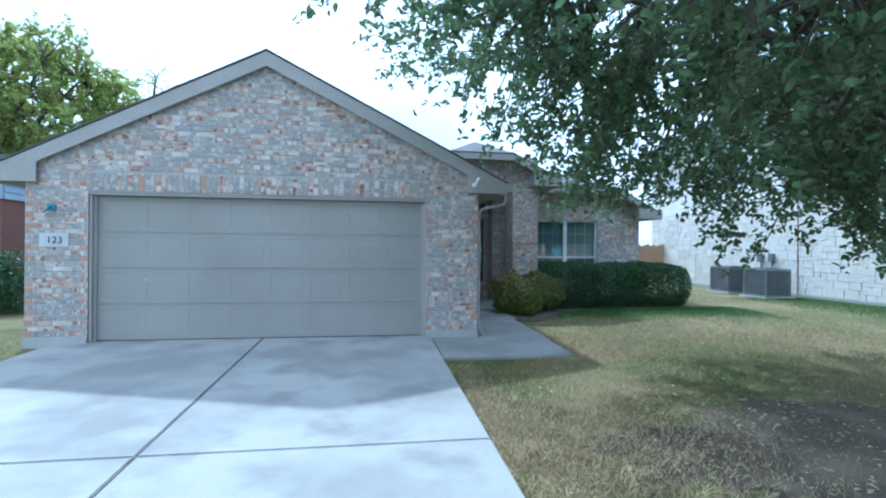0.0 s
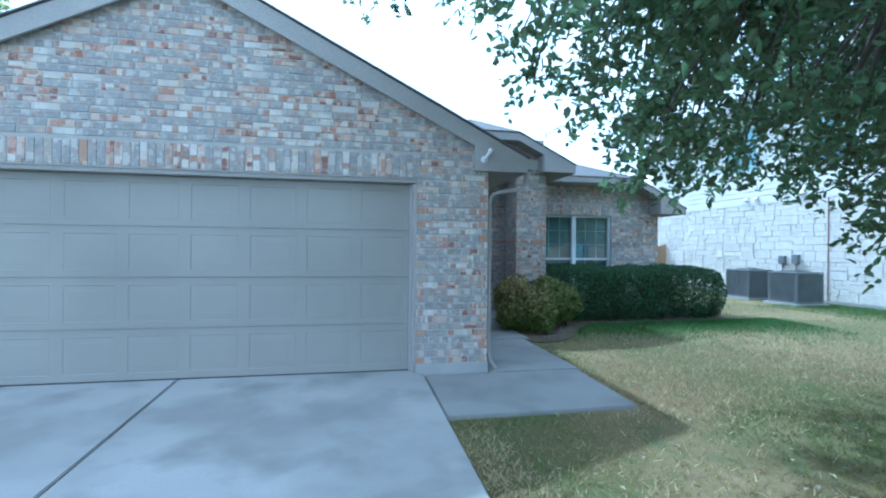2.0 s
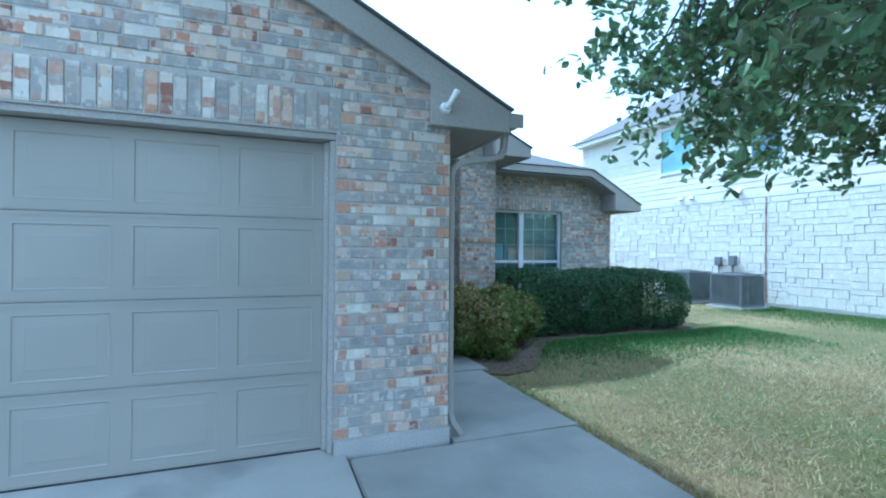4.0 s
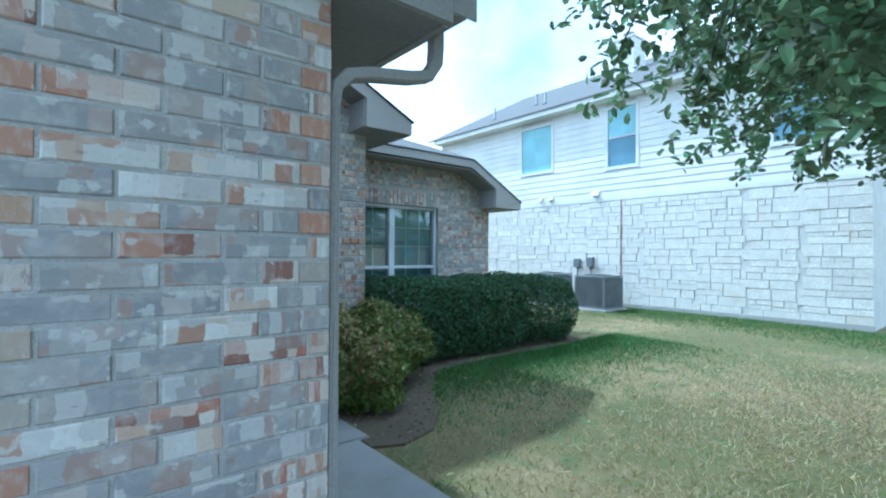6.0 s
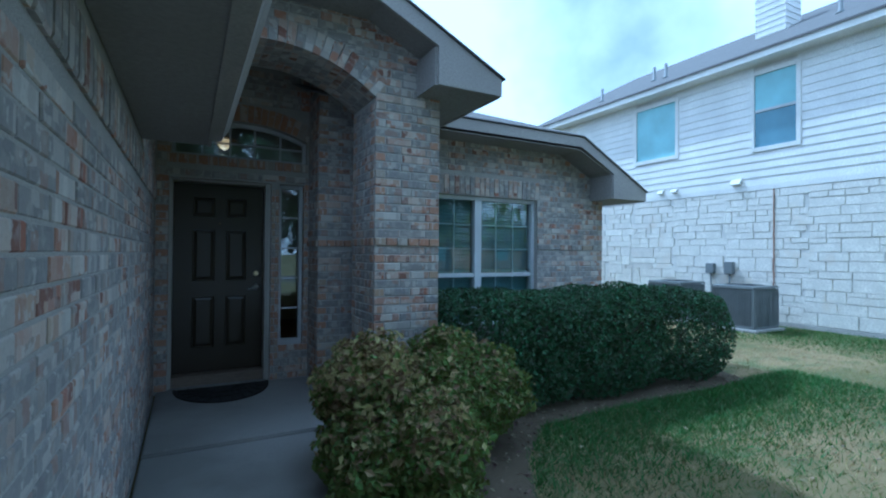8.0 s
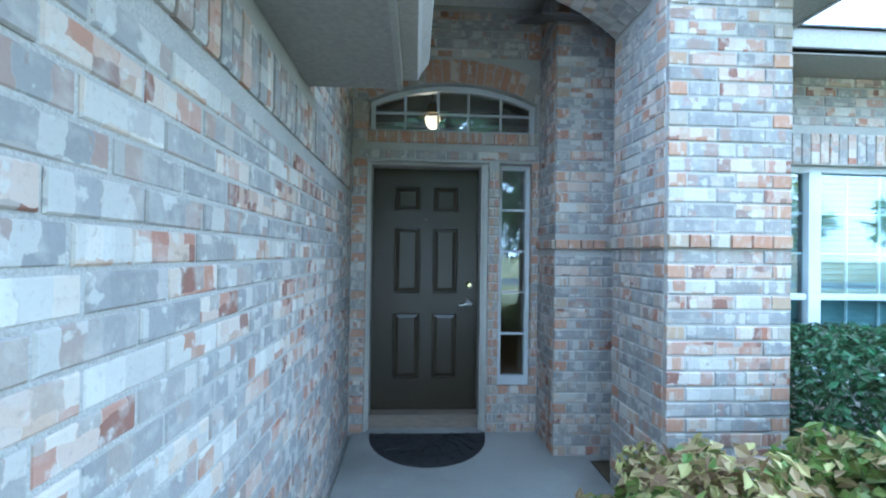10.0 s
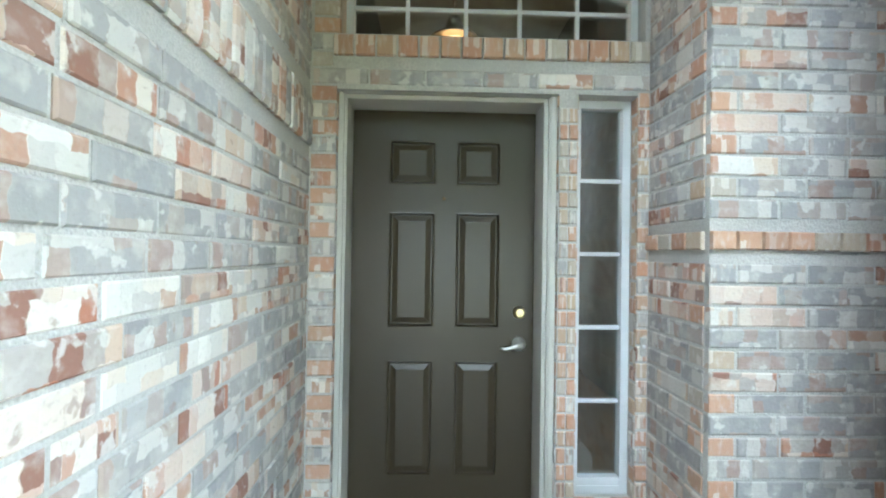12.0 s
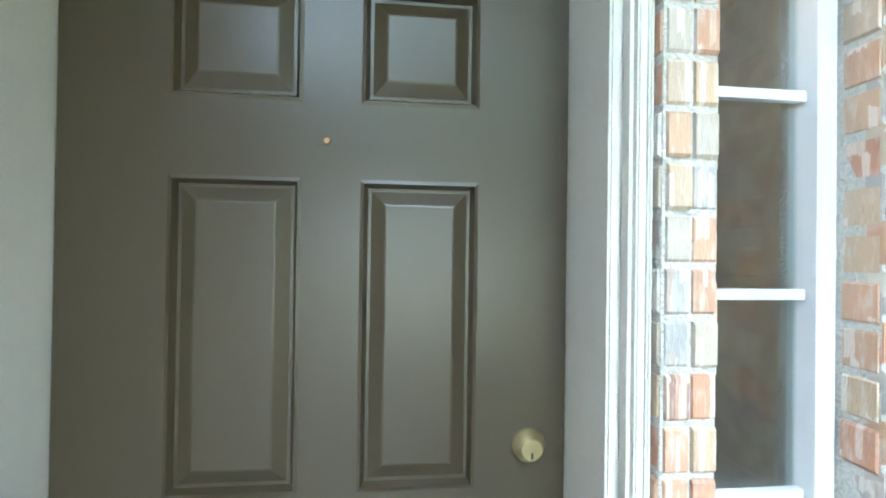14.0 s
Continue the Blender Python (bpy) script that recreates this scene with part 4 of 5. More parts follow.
def leaf_mesh(points, normals, length, width, spread=0.8, oval=False):
    """Folded four-cornered leaves at the points, turned loosely to the normals."""
    n = len(points)
    nr = normals + rng.normal(0, spread, (n, 3))
    nr /= np.linalg.norm(nr, axis=1)[:, None] + 1e-9
    t = np.cross(nr, rng.normal(0, 1, (n, 3)))
    t /= np.linalg.norm(t, axis=1)[:, None] + 1e-9
    b = np.cross(nr, t)
    ln = length * rng.uniform(0.6, 1.3, (n, 1))
    wd = width * rng.uniform(0.7, 1.3, (n, 1))
    if oval:
        v = np.empty((n, 6, 3))
        up, tip = nr * wd * 0.16, nr * ln * 0.1
        v[:, 0] = points - t * ln * 0.5
        v[:, 1] = points - t * ln * 0.15 + b * wd * 0.42 + up
        v[:, 2] = points + t * ln * 0.25 + b * wd * 0.5 + up - tip * 0.5
        v[:, 3] = points + t * ln * 0.5 - tip
        v[:, 4] = points + t * ln * 0.25 - b * wd * 0.5 + up - tip * 0.5
        v[:, 5] = points - t * ln * 0.15 - b * wd * 0.42 + up
        k = np.arange(n)[:, None] * 6
        return v.reshape(-1, 3).tolist(), [], np.concatenate([k + [0, 1, 2, 3], k + [0, 3, 4, 5]]).tolist()
    v = np.empty((n, 4, 3))
    v[:, 0] = points - t * ln * 0.5
    v[:, 1] = points + b * wd * 0.5 + nr * wd * 0.18
    v[:, 2] = points + t * ln * 0.5 - nr * ln * 0.12
    v[:, 3] = points - b * wd * 0.5 + nr * wd * 0.18
    k = np.arange(n)[:, None] * 4
    f = np.concatenate([k + [0, 1, 2], k + [0, 2, 3]])
    return v.reshape(-1, 3).tolist(), [], f.tolist()


def blob_points(n, centre, radii, shell=0.45, rough=0.4, freq=2.2, zmin=None):
    """Points near the skin of a lumpy ellipsoid, with normals."""
    d = rng.normal(0, 1, (n, 3))
    d /= np.linalg.norm(d, axis=1)[:, None]
    lump = np.array([noise.noise(Vector(p) * freq + Vector(centre)) for p in d])
    r = (1 + rough * lump) * (1 - shell * rng.random(n) ** 1.6)
    p = np.array(centre) + d * np.array(radii) * r[:, None]
    if zmin is not None:
        keep = p[:, 2] > zmin
        p, d = p[keep], d[keep]
    return p, d


def bush(name, blobs, per, mats, label, category, leaf=(0.05, 0.025), zmin=0.12, stems=8):
    ob = empty(name, (*blobs[0][0][:2], 0.06), label, category)
    for i in range(stems):
        bm = B()
        c, r = blobs[i % len(blobs)]
        a = rng.uniform(0, 6.28)
        tube(bm, [(c[0] + 0.1 * math.cos(a), c[1] + 0.1 * math.sin(a), 0.02), (c[0] + 0.3 * r[0] * math.cos(a), c[1] + 0.3 * r[1] * math.sin(a), c[2]), (c[0] + 0.6 * r[0] * math.cos(a), c[1] + 0.6 * r[1] * math.sin(a), c[2] + 0.4 * r[2])], [0.018, 0.012, 0.006], 6)
        sub("stem", bm, BARK, ob)
    for mat, share, key in mats:
        ps, ns = [], []
        for c, r in blobs:
            p, d = blob_points(int(per * share * r[0] * r[2] * 4), c, r, zmin=zmin)
            if key:
                keep = rng.random(len(p)) < np.clip(key(p), 0, 1)
                p, d = p[keep], d[keep]
            ps.append(p)
            ns.append(d)
        sub("foliage", leaf_mesh(np.concatenate(ps), np.concatenate(ns), *leaf), mat, ob)
    return ob


# clipped hedge: a rounded box filled at its skin
hedge = empty("hedge", (6.0, 11.4, 0.06), "dense dark green clipped hedge before the brick wall", "hedge")
HX0, HX1, HY0, HY1, HZ = 4.15, 7.9, 10.75, 12.2, 1.16
for k in range(3):
    x0 = HX0 + k * 1.25
    n = 17000
    u = rng.uniform(-1, 1, (n, 3))
    q = np.abs(u) ** 1.0
    # push to a superellipsoid skin
    w = (q ** 4).sum(1) ** 0.25
    u = u / w[:, None] * (1 - 0.22 * rng.random((n, 1)) ** 1.5)
    c = np.array([x0 + 0.63, (HY0 + HY1) / 2, 0.62])
    lump = np.array([noise.noise(Vector(p) * 1.7 + Vector(c)) for p in u])
    p = c + u * np.array([0.70, 0.73, 0.56]) * (1 + 0.09 * lump)[:, None]
    p[:, 2] += 0.03 * np.sin(3 * p[:, 0])
    keep = (p[:, 2] > 0.1) & ((p[:, 1] < 12.25))
    sub("foliage", leaf_mesh(p[keep], u[keep] ** 3, 0.05, 0.028), HEDGE, hedge)
for i in range(16):
    bm = B()
    x, y = rng.uniform(HX0 + 0.2, HX1 - 0.2), rng.uniform(11.0, 11.9)
    tube(bm, [(x, y, 0.02), (x + rng.uniform(-0.1, 0.1), y, 0.4), (x + rng.uniform(-0.3, 0.3), y + rng.uniform(-0.3, 0.3), 0.85)], [0.025, 0.018, 0.008], 6)
    sub("stem", bm, BARK, hedge)

bush("shrub", [((3.06, 10.42, 0.66), (0.36, 0.42, 0.34)), ((2.98, 10.12, 0.34), (0.33, 0.36, 0.28)), ((3.72, 10.6, 0.68), (0.3, 0.34, 0.3)), ((4.0, 10.5, 0.5), (0.36, 0.36, 0.34)), ((3.3, 9.85, 0.46), (0.27, 0.27, 0.25)), ((3.28, 9.82, 0.24), (0.25, 0.25, 0.2)), ((3.55, 10.3, 0.45), (0.34, 0.3, 0.34))], 8200,
     [(SHRUBG, 1.0, lambda p: 1.15 - 0.75 * (p[:, 2] - 0.35) / 0.5 * (p[:, 0] < 3.5)), (SHRUBT, 1.3, lambda p: (p[:, 2] - 0.25) / 0.55 * np.where(p[:, 0] < 3.45, 1.0, 0.22))], "loose rounded shrub with green and tan leaves at the walk", "shrub", (0.058, 0.034), 0.1, 14)

bed = [(2.82, 9.1), (3.05, 9.0), (3.4, 9.1), (3.75, 9.45), (4.15, 10.1), (4.7, 10.6), (5.8, 10.68), (7.2, 10.65), (7.9, 10.7), (8.1, 11.2), (8.2, 12.6), (3.5, 12.6), (3.5, 11.3), (2.92, 11.25)]
bm = B()
prism(bm, bed, "z", 0.02, 0.085)
part("mulch_bed", bm, MULCH, None, "dark brown mulch bed under the shrubs", "structure", "mulch")


def inside(x, y, poly):
    hit = np.zeros(len(x), bool)
    for (x0, y0), (x1, y1) in zip(poly, poly[1:] + poly[:1]):
        c = (y0 > y) != (y1 > y)
        with np.errstate(divide="ignore", invalid="ignore"):
            hit ^= c & (x < (x1 - x0) * (y - y0) / (y1 - y0 + 1e-12) + x0)
    return hit


n = 2600
x, y = rng.uniform(2.8, 8.2, n), rng.uniform(8.8, 11.6, n)
k = inside(x, y, bed)
p = np.stack([x[k], y[k], np.full(k.sum(), 0.092)], 1)
part("mulch_chips", leaf_mesh(p, np.tile([0, 0, 1.0], (len(p), 1)), 0.05, 0.02, 0.3), CHIP, None, "scattered brown and pale mulch chips", "stuff", "mulch")


# ---- shade oak: trunk to the right of the path, crown over the lawn ----
def limb(bm, a, b, r0, r1, sag=0.0, n=6):
    a, b = Vector(a), Vector(b)
    pts = []
    for i in range(n):
        t = i / (n - 1)
        p = a.lerp(b, t) + Vector((0, 0, sag * math.sin(math.pi * t)))
        p += 0.06 * (b - a).length * noise.noise_vector(p * 0.9) * math.sin(math.pi * t)
        pts.append(p)
    tube(bm, pts, [r0 + (r1 - r0) * i / (n - 1) for i in range(n)], 7)
    return pts


def tree(name, base, height, crown, label, mat, leaf, clusters, per, group="", limbs=9, low=0.45, flat=True, seed=1, east=1.0, lean=0.0, oval=False):
    """crown: centre and radii of the lumpy ellipsoid that the twigs fill."""
    rg = np.random.default_rng(seed)
    ob = empty(name, base, label, "tree", group)
    b = Vector(base)
    c, r = Vector(crown[0]), Vector(crown[1])
    bm = B()
    fork = b + Vector((0, 0, height * low))
    tube(bm, [b, b + Vector((0.02, 0, 0.25)), b + Vector((0.03, 0.03, height * low * 0.6)), fork], [height * 0.045, height * 0.032, height * 0.027, height * 0.022], 12)
    ends = []
    for i in range(limbs):
        a = 6.283 * i / limbs + rg.uniform(-0.2, 0.2)
        h = rg.uniform(-0.35, 0.8)
        k = math.sqrt(max(0.05, 1 - h * h)) * 0.7
        e = c + Vector((r.x * k * math.cos(a) * (east if math.cos(a) > 0 else 1), r.y * k * math.sin(a), r.z * h * 0.8))
        ends += limb(bm, fork - Vector((0, 0, rg.uniform(0, 0.4))), e, height * 0.016, height * 0.004, 0.4)[2:]
    sub("trunk", bm, BARK, ob)
    pts, nrm = [], []
    tw = B()
    d = rg.normal(0, 1, (clusters, 3))
    d /= np.linalg.norm(d, axis=1)[:, None]
    for q in d:
        lump = 1 + 0.28 * noise.noise(Vector(q) * 2.3 + b)
        s = lump * rg.uniform(0.45, 1.0) ** 0.5
        e = c + Vector((r.x * q[0] * s * (east if q[0] > 0 else 1), r.y * q[1] * s, r.z * q[2] * s * (0.75 if q[2] < 0 and flat else 1)))
        e.z -= lean * (e.y - c.y)
        near = min(ends, key=lambda v: (v - e).length)
        if (near - e).length > 0.15:
            limb(tw, near, e, 0.02 * height / 6, 0.004, 0.05, 4)
        ax = (e - near).normalized()
        m = per
        # leaves sit along short twigs that leave each branch end
        k = max(4, m // 16)
        start = np.array(e) + rg.uniform(-0.6, 0.05, (k, 1)) * np.array(ax) * 0.8 * (height / 7)
        heading = rg.normal(0, 1, (k, 3)) + 0.9 * np.array(ax)
        heading[:, 2] -= 0.25
        heading /= np.linalg.norm(heading, axis=1)[:, None]
        own = rg.integers(0, k, m)
        reach = rg.uniform(0.0, 0.6, (m, 1)) * (height / 7)
        pts.append(start[own] + heading[own] * reach + rg.normal(0, 0.032, (m, 3)) * (height / 7))
        nrm.append(np.tile([0.2 * q[0], 0.2 * q[1], 0.7], (m, 1)))
    tagged(sub("branchwork", tw, BARK, ob), kind="stuff")
    sub("crown", leaf_mesh(np.concatenate(pts), np.concatenate(nrm), *leaf, oval=oval), mat, ob)
    return ob


tree("oak_tree", (6.4, 3.4, -0.05), 6.4, ((6.25, 4.25, 4.4), (6.3, 4.3, 2.8)), "spreading shade oak with dense dark green leaves", OAK, (0.09, 0.045), 1500, 98, oval=True, limbs=16, low=0.3, flat=False, seed=3, east=0.6, lean=0.03)
for base, hgt, cr, sd in (((-15.5, 22, 0), 9.5, ((-14.6, 21.5, 6.6), (4.6, 3.5, 3.8)), 5), ((-21, 26, 0), 10, ((-21, 26, 6.5), (4.5, 4.5, 4.0)), 6)):
    tree("yard_tree", base, hgt, cr, "sunlit leafy green tree behind the house", PALE, (0.2, 0.12), 560, 70, "trees behind the house", 9, 0.4, seed=sd)
tree("sparse_tree", (-10.2, 24, 0), 9.0, ((-10.0, 24, 7.6), (2.6, 2.0, 2.4)), "thin tree with sparse pale leaves", PALE, (0.13, 0.07), 70, 22, "trees behind the house", 9, 0.5, seed=9)
for bx, by in ((17, -19), (25, -24), (36, -26), (46, -22)):
    tree("street_tree", (bx, by, -0.2), 9.5, ((bx, by, 5.2), (4.6, 3, 4.3)), "tall green tree across the street", PALE, (0.3, 0.18), 170, 36, "trees across the street", 8, 0.35, seed=15 + bx)
tree("far_tree", (10, 34, 0), 8.0, ((10, 34, 4.5), (3.5, 3, 3)), "green tree beyond the back fence", PALE, (0.22, 0.13), 160, 36, "trees behind the house", 8, 0.4, seed=12)

# ---- lawn ----
walk_poly = [(0.95, 6.14), (2.79, 6.14), (2.84, 9.2), (2.93, 11.3), (0.95, 11.3)]
n = 260000
x, y = rng.uniform(0.94, 13.1, n), rng.uniform(0.8, 14.5, n)
far = (x - 1) ** 2 + (y - 5) ** 2
keep = ~inside(x, y, bed) & ~inside(x, y, walk_poly) & (rng.random(n) < np.clip(14 / (far + 4), 0.22, 1)) & (x < 13.1)
patch = np.array([noise.noise(Vector((a * 0.55, b * 0.55, 3))) for a, b in zip(x, y)])
bare = ((x - 3.9) / 2.2) ** 2 + ((y - 3.3) / 1.0) ** 2 + patch * 0.8
keep &= ((bare > 1) | (rng.random(n) < 0.25)) & (rng.random(n) < np.clip(0.95 - patch * 0.9, 0.25, 1)) & ~((x > 4) & (x < 8) & (y > 12.4))
xl, yl = rng.uniform(-7.5, -4.5, 9000), rng.uniform(3.5, 9, 9000)
kl = ~((xl > -4.9) & (yl > 7.3))
x, y = np.concatenate([x[keep], xl[kl]]), np.concatenate([y[keep], yl[kl]])
n = len(x)
z = np.array([ground_z(a, b) for a, b in zip(x, y)])


def blades(x, y, z, low, high):
    n = len(x)
    h, a, w = rng.uniform(low, high, n), rng.uniform(0, 6.283, n), rng.uniform(0.003, 0.006, n)
    lean = rng.normal(0, 0.045, (n, 2))
    v = np.empty((n, 3, 3))
    v[:, 0] = np.stack([x - w * np.cos(a), y - w * np.sin(a), z - 0.005], 1)
    v[:, 1] = np.stack([x + w * np.cos(a), y + w * np.sin(a), z - 0.005], 1)
    v[:, 2] = np.stack([x + lean[:, 0], y + lean[:, 1], z + h], 1)
    return v.reshape(-1, 3).tolist(), [], np.arange(n * 3).reshape(-1, 3).tolist()


part("grass", blades(x, y, z, 0.018, 0.05), BLADE, None, "short patchy green and straw-coloured lawn grass", "stuff", "grass")
# thicker green grass in the moist strips by the hedge and the neighbouring wall
n = 60000
gx = np.concatenate([rng.uniform(3.4, 8.9, n // 2), rng.uniform(10.6, 13.1, n // 2)])
gy = np.concatenate([10.75 - np.abs(rng.normal(0, 0.75, n // 2)), rng.uniform(5.5, 13, n // 2)])
keep = ~inside(gx, gy, bed) & ~inside(gx, gy, walk_poly) & ((gx < 9) | (rng.random(n) < np.clip((gx - 10.2) / 2.4, 0, 1)))
gx, gy = gx[keep], gy[keep]
part("lush_grass", blades(gx, gy, np.array([ground_z(a, b) for a, b in zip(gx, gy)]), 0.03, 0.065), LUSH, None, "thick bright green grass beside the hedge", "stuff", "grass")
# dry straw-coloured patches beside the driveway and out on the lawn
sx, sy = [], []
for cx_, cy_, rx_, ry_, count in ((1.65, 3.3, 0.75, 0.8, 15000), (1.1, 4.3, 0.16, 0.9, 4500), (6.6, 7.4, 1.3, 0.6, 8000), (3.4, 6.6, 0.6, 0.6, 3500), (8.6, 6.0, 1.2, 0.5, 4000)):
    sx.append(rng.normal(cx_, rx_, count))
    sy.append(rng.normal(cy_, ry_, count))
sx, sy = np.concatenate(sx), np.concatenate(sy)
keep = ~inside(sx, sy, bed) & ~inside(sx, sy, walk_poly) & (sx > 0.95)
sx, sy = sx[keep], sy[keep]
part("dry_grass", blades(sx, sy, np.array([ground_z(a, b) for a, b in zip(sx, sy)]), 0.02, 0.055), STRAW, None, "dry straw-coloured grass in worn lawn patches", "stuff", "grass")
n = 220
x, y = rng.uniform(1.1, 9, n), rng.uniform(1.5, 10.4, n)
k = ~inside(x, y, bed) & ~inside(x, y, walk_poly)
x, y = x[k], y[k]
lx, ly = rng.normal(3.6, 1.3, 800), rng.normal(3.3, 0.75, 800)
k = lx > 1.05
x, y = np.concatenate([x, lx[k]]), np.concatenate([y, ly[k]])
p = np.stack([x, y, np.array([ground_z(a, b) for a, b in zip(x, y)]) + 0.022], 1)
part("fallen_leaves", leaf_mesh(p, np.tile([0, 0, 1.0], (len(p), 1)), 0.055, 0.026, 0.12), DRYLEAF, None, "dry tan leaves fallen on the lawn", "stuff", "leaf")
# worn bare soil under the oak, with a ragged edge
ring = []
for i in range(160):
    a = 6.28319 * i / 160
    d = Vector((math.cos(a), math.sin(a), 0))
    k = 1 + 0.3 * noise.noise(d * 1.7) + 0.22 * noise.noise(d * 6 + Vector((3, 1, 2))) + 0.16 * noise.noise(d * 19)
    ring.append((4.0 + 2.1 * k * d.x, 3.3 + 0.85 * k * d.y))
bm = B()
c0 = bm.verts.new((4.0, 3.3, ground_z(4, 3.3) + 0.006))
rv = [bm.verts.new((px, py, ground_z(px, py) + 0.006)) for px, py in ring]
for i in range(160):
    bm.faces.new((c0, rv[i - 1], rv[i]))
part("bare_patch", bm, DIRT, None, "worn bare brown soil under the oak", "structure", "soil")


# ---- neighbour's house: stone below, lap siding above ----
NXW, NY0, NYE, BAND, EAVE = 13.2, 7.85, 21.0, 3.06, 5.85
nwins = [(15.5, 16.72, 4.2, 5.62), (12.68, 13.52, 4.0, 5.62), (8.62, 9.5, 4.0, 5.62)]
bm = B()
box(bm, NXW + 0.006, NXW + 0.3, NY0 + 0.02, NYE, 0.0, BAND)
box(bm, NXW + 0.03, NXW + 0.3, NY0 + 0.02, NYE, BAND, EAVE + 0.1)
box(bm, NXW + 0.3, NXW + 10, NY0 + 0.02, NY0 + 0.3, 0.0, EAVE + 0.1)
nwall = part("wall_neighbour", bm, STONEJ, None, "two-storey neighbouring house wall of pale limestone and white siding", "structure", "wall")
bm = B()
box(bm, NXW - 0.03, NXW + 0.03, NY0 - 0.01, NYE, -0.2, 0.16, 0.01)
part("neighbour_foundation", bm, FOUND, None, "grey concrete foundation edge of the neighbouring house", "structure", "foundation")
z = BAND + 0.1
while z < EAVE:
    ys_ = [(NY0, NYE)]
    for y0, y1, z0, z1 in nwins:
        if z + 0.17 > z0 - 0.1 and z < z1 + 0.1:
            ys_ = [s for a, b in ys_ for s in ((a, min(b, y0 - 0.02)), (max(a, y1 + 0.02), b)) if s[1] > s[0]]
    for a, b in ys_:
        bm = B()
        prism(bm, [(NXW - 0.014, z), (NXW + 0.028, z), (NXW + 0.028, z + 0.19), (NXW + 0.004, z + 0.19)], "y", a, b)
        part("siding_board", bm, SIDING, nwall)
    z += 0.178
bm = B()
box(bm, NXW - 0.02, NXW + 0.03, NY0 - 0.02, NYE, BAND - 0.02, BAND + 0.1, 0.004)
box(bm, NXW - 0.02, NXW + 0.028, NY0 - 0.02, NY0 + 0.1, BAND + 0.1, EAVE)
part("trim_neighbour_band", bm, SIDING, None, "white trim board between stone and siding", "structure", "trim")
for y0, y1, z0, z1 in nwins:
    w = empty("neighbour_window", (NXW, (y0 + y1) / 2, z0), "white-framed upstairs window with blue-green solar screen", "window", "upstairs windows")
    bm = B()
    for b in ((y0 - 0.09, y0, z0 - 0.1, z1 + 0.1), (y1, y1 + 0.09, z0 - 0.1, z1 + 0.1), (y0, y1, z1, z1 + 0.1), (y0, y1, z0 - 0.1, z0)):
        box(bm, NXW - 0.03, NXW + 0.028, b[0], b[1], b[2], b[3], 0.003)
    sub("frame", bm, SIDING, w)
    zm = (z0 + z1) / 2
    bm = B()
    box(bm, NXW - 0.01, NXW + 0.02, y0, y1, zm - 0.03, zm + 0.03)
    if y1 - y0 < 1.1:
        sub("meeting_rail", bm, WHITE, w)
    bm = B()
    narrow = y1 - y0 < 1.1
    box(bm, NXW + 0.012, NXW + 0.027, y0, y1, zm if narrow else z0, z1)
    sub("screen", bm, BLUESHADE, w)
    if narrow:
        bm = B()
        box(bm, NXW + 0.014, NXW + 0.027, y0, y1, z0, zm)
        sub("lower_sash", bm, DIMSHADE, w, "darker lower half without screen")
for yv, zv, s in ((13.9, 3.28, 0.11), (15.5, 3.26, 0.08), (15.9, 3.26, 0.08)):
    vent = empty("wall_vent", (NXW, yv, zv), "small white wall vent hood on siding", "vent", "wall vents")
    bm = B()
    prism(bm, [(NXW - 0.005, zv - s * 0.6), (NXW - 0.005, zv + s * 0.6), (NXW - 0.05, zv + s * 0.5), (NXW - 0.12, zv - s * 0.4), (NXW - 0.12, zv - s * 0.6)], "y", yv - s, yv + s)
    sub("hood", bm, SIDING, vent)
# eaves and roof
bm = B()
box(bm, NXW - 0.42, NXW - 0.39, NY0 - 0.4, NYE, EAVE + 0.0, EAVE + 0.17)
box(bm, NXW - 0.42, NXW + 10, NY0 - 0.42, NY0 - 0.39, EAVE, EAVE + 0.17)
part("trim_neighbour_eave", bm, SIDING, None, "white eave board of the neighbouring house", "structure", "trim")
bm = B()
box(bm, NXW - 0.39, NXW + 0.01, NY0 - 0.39, NYE, EAVE + 0.0, EAVE + 0.02)
box(bm, NXW + 0.01, NXW + 10, NY0 - 0.39, NY0 + 0.01, EAVE, EAVE + 0.02)
part("trim_neighbour_soffit", bm, SIDING, None, "white soffit of the neighbouring house", "structure", "soffit")
E0, EN, EZN = NXW - 0.45, NY0 - 0.45, EAVE + 0.18
roof("roof_neighbour", [[(E0, EN, EZN), (E0 + 6, EN + 6, EZN + 3.08), (E0 + 6, NYE + 0.4, EZN + 3.08), (E0, NYE + 0.4, EZN)], [(E0, EN, EZN), (E0 + 12, EN, EZN), (E0 + 6, EN + 6, EZN + 3.08)], [(E0 + 6, EN + 6, EZN + 3.08), (E0 + 12, EN, EZN), (E0 + 12, NYE + 0.4, EZN), (E0 + 6, NYE + 0.4, EZN + 3.08)]], "grey shingle hip roof of the neighbouring house")
chim = empty("chimney", (16.0, 14.3, 7.4), "white lap-sided chimney with metal cap", "chimney")
bm = B()
box(bm, 15.55, 16.3, 14.05, 14.8, 6.9, 8.65)
sub("shaft", bm, SIDING, chim)
for i in range(9):
    bm = B()
    z0 = 7.15 + i * 0.165
    box(bm, 15.535, 16.315, 14.035, 14.815, z0, z0 + 0.012)
    sub("siding_lap", bm, SIDING, chim)
bm = B()
box(bm, 15.5, 16.35, 14.0, 14.85, 8.65, 8.72, 0.01)
sub("crown_board", bm, SIDING, chim)
bm = B()
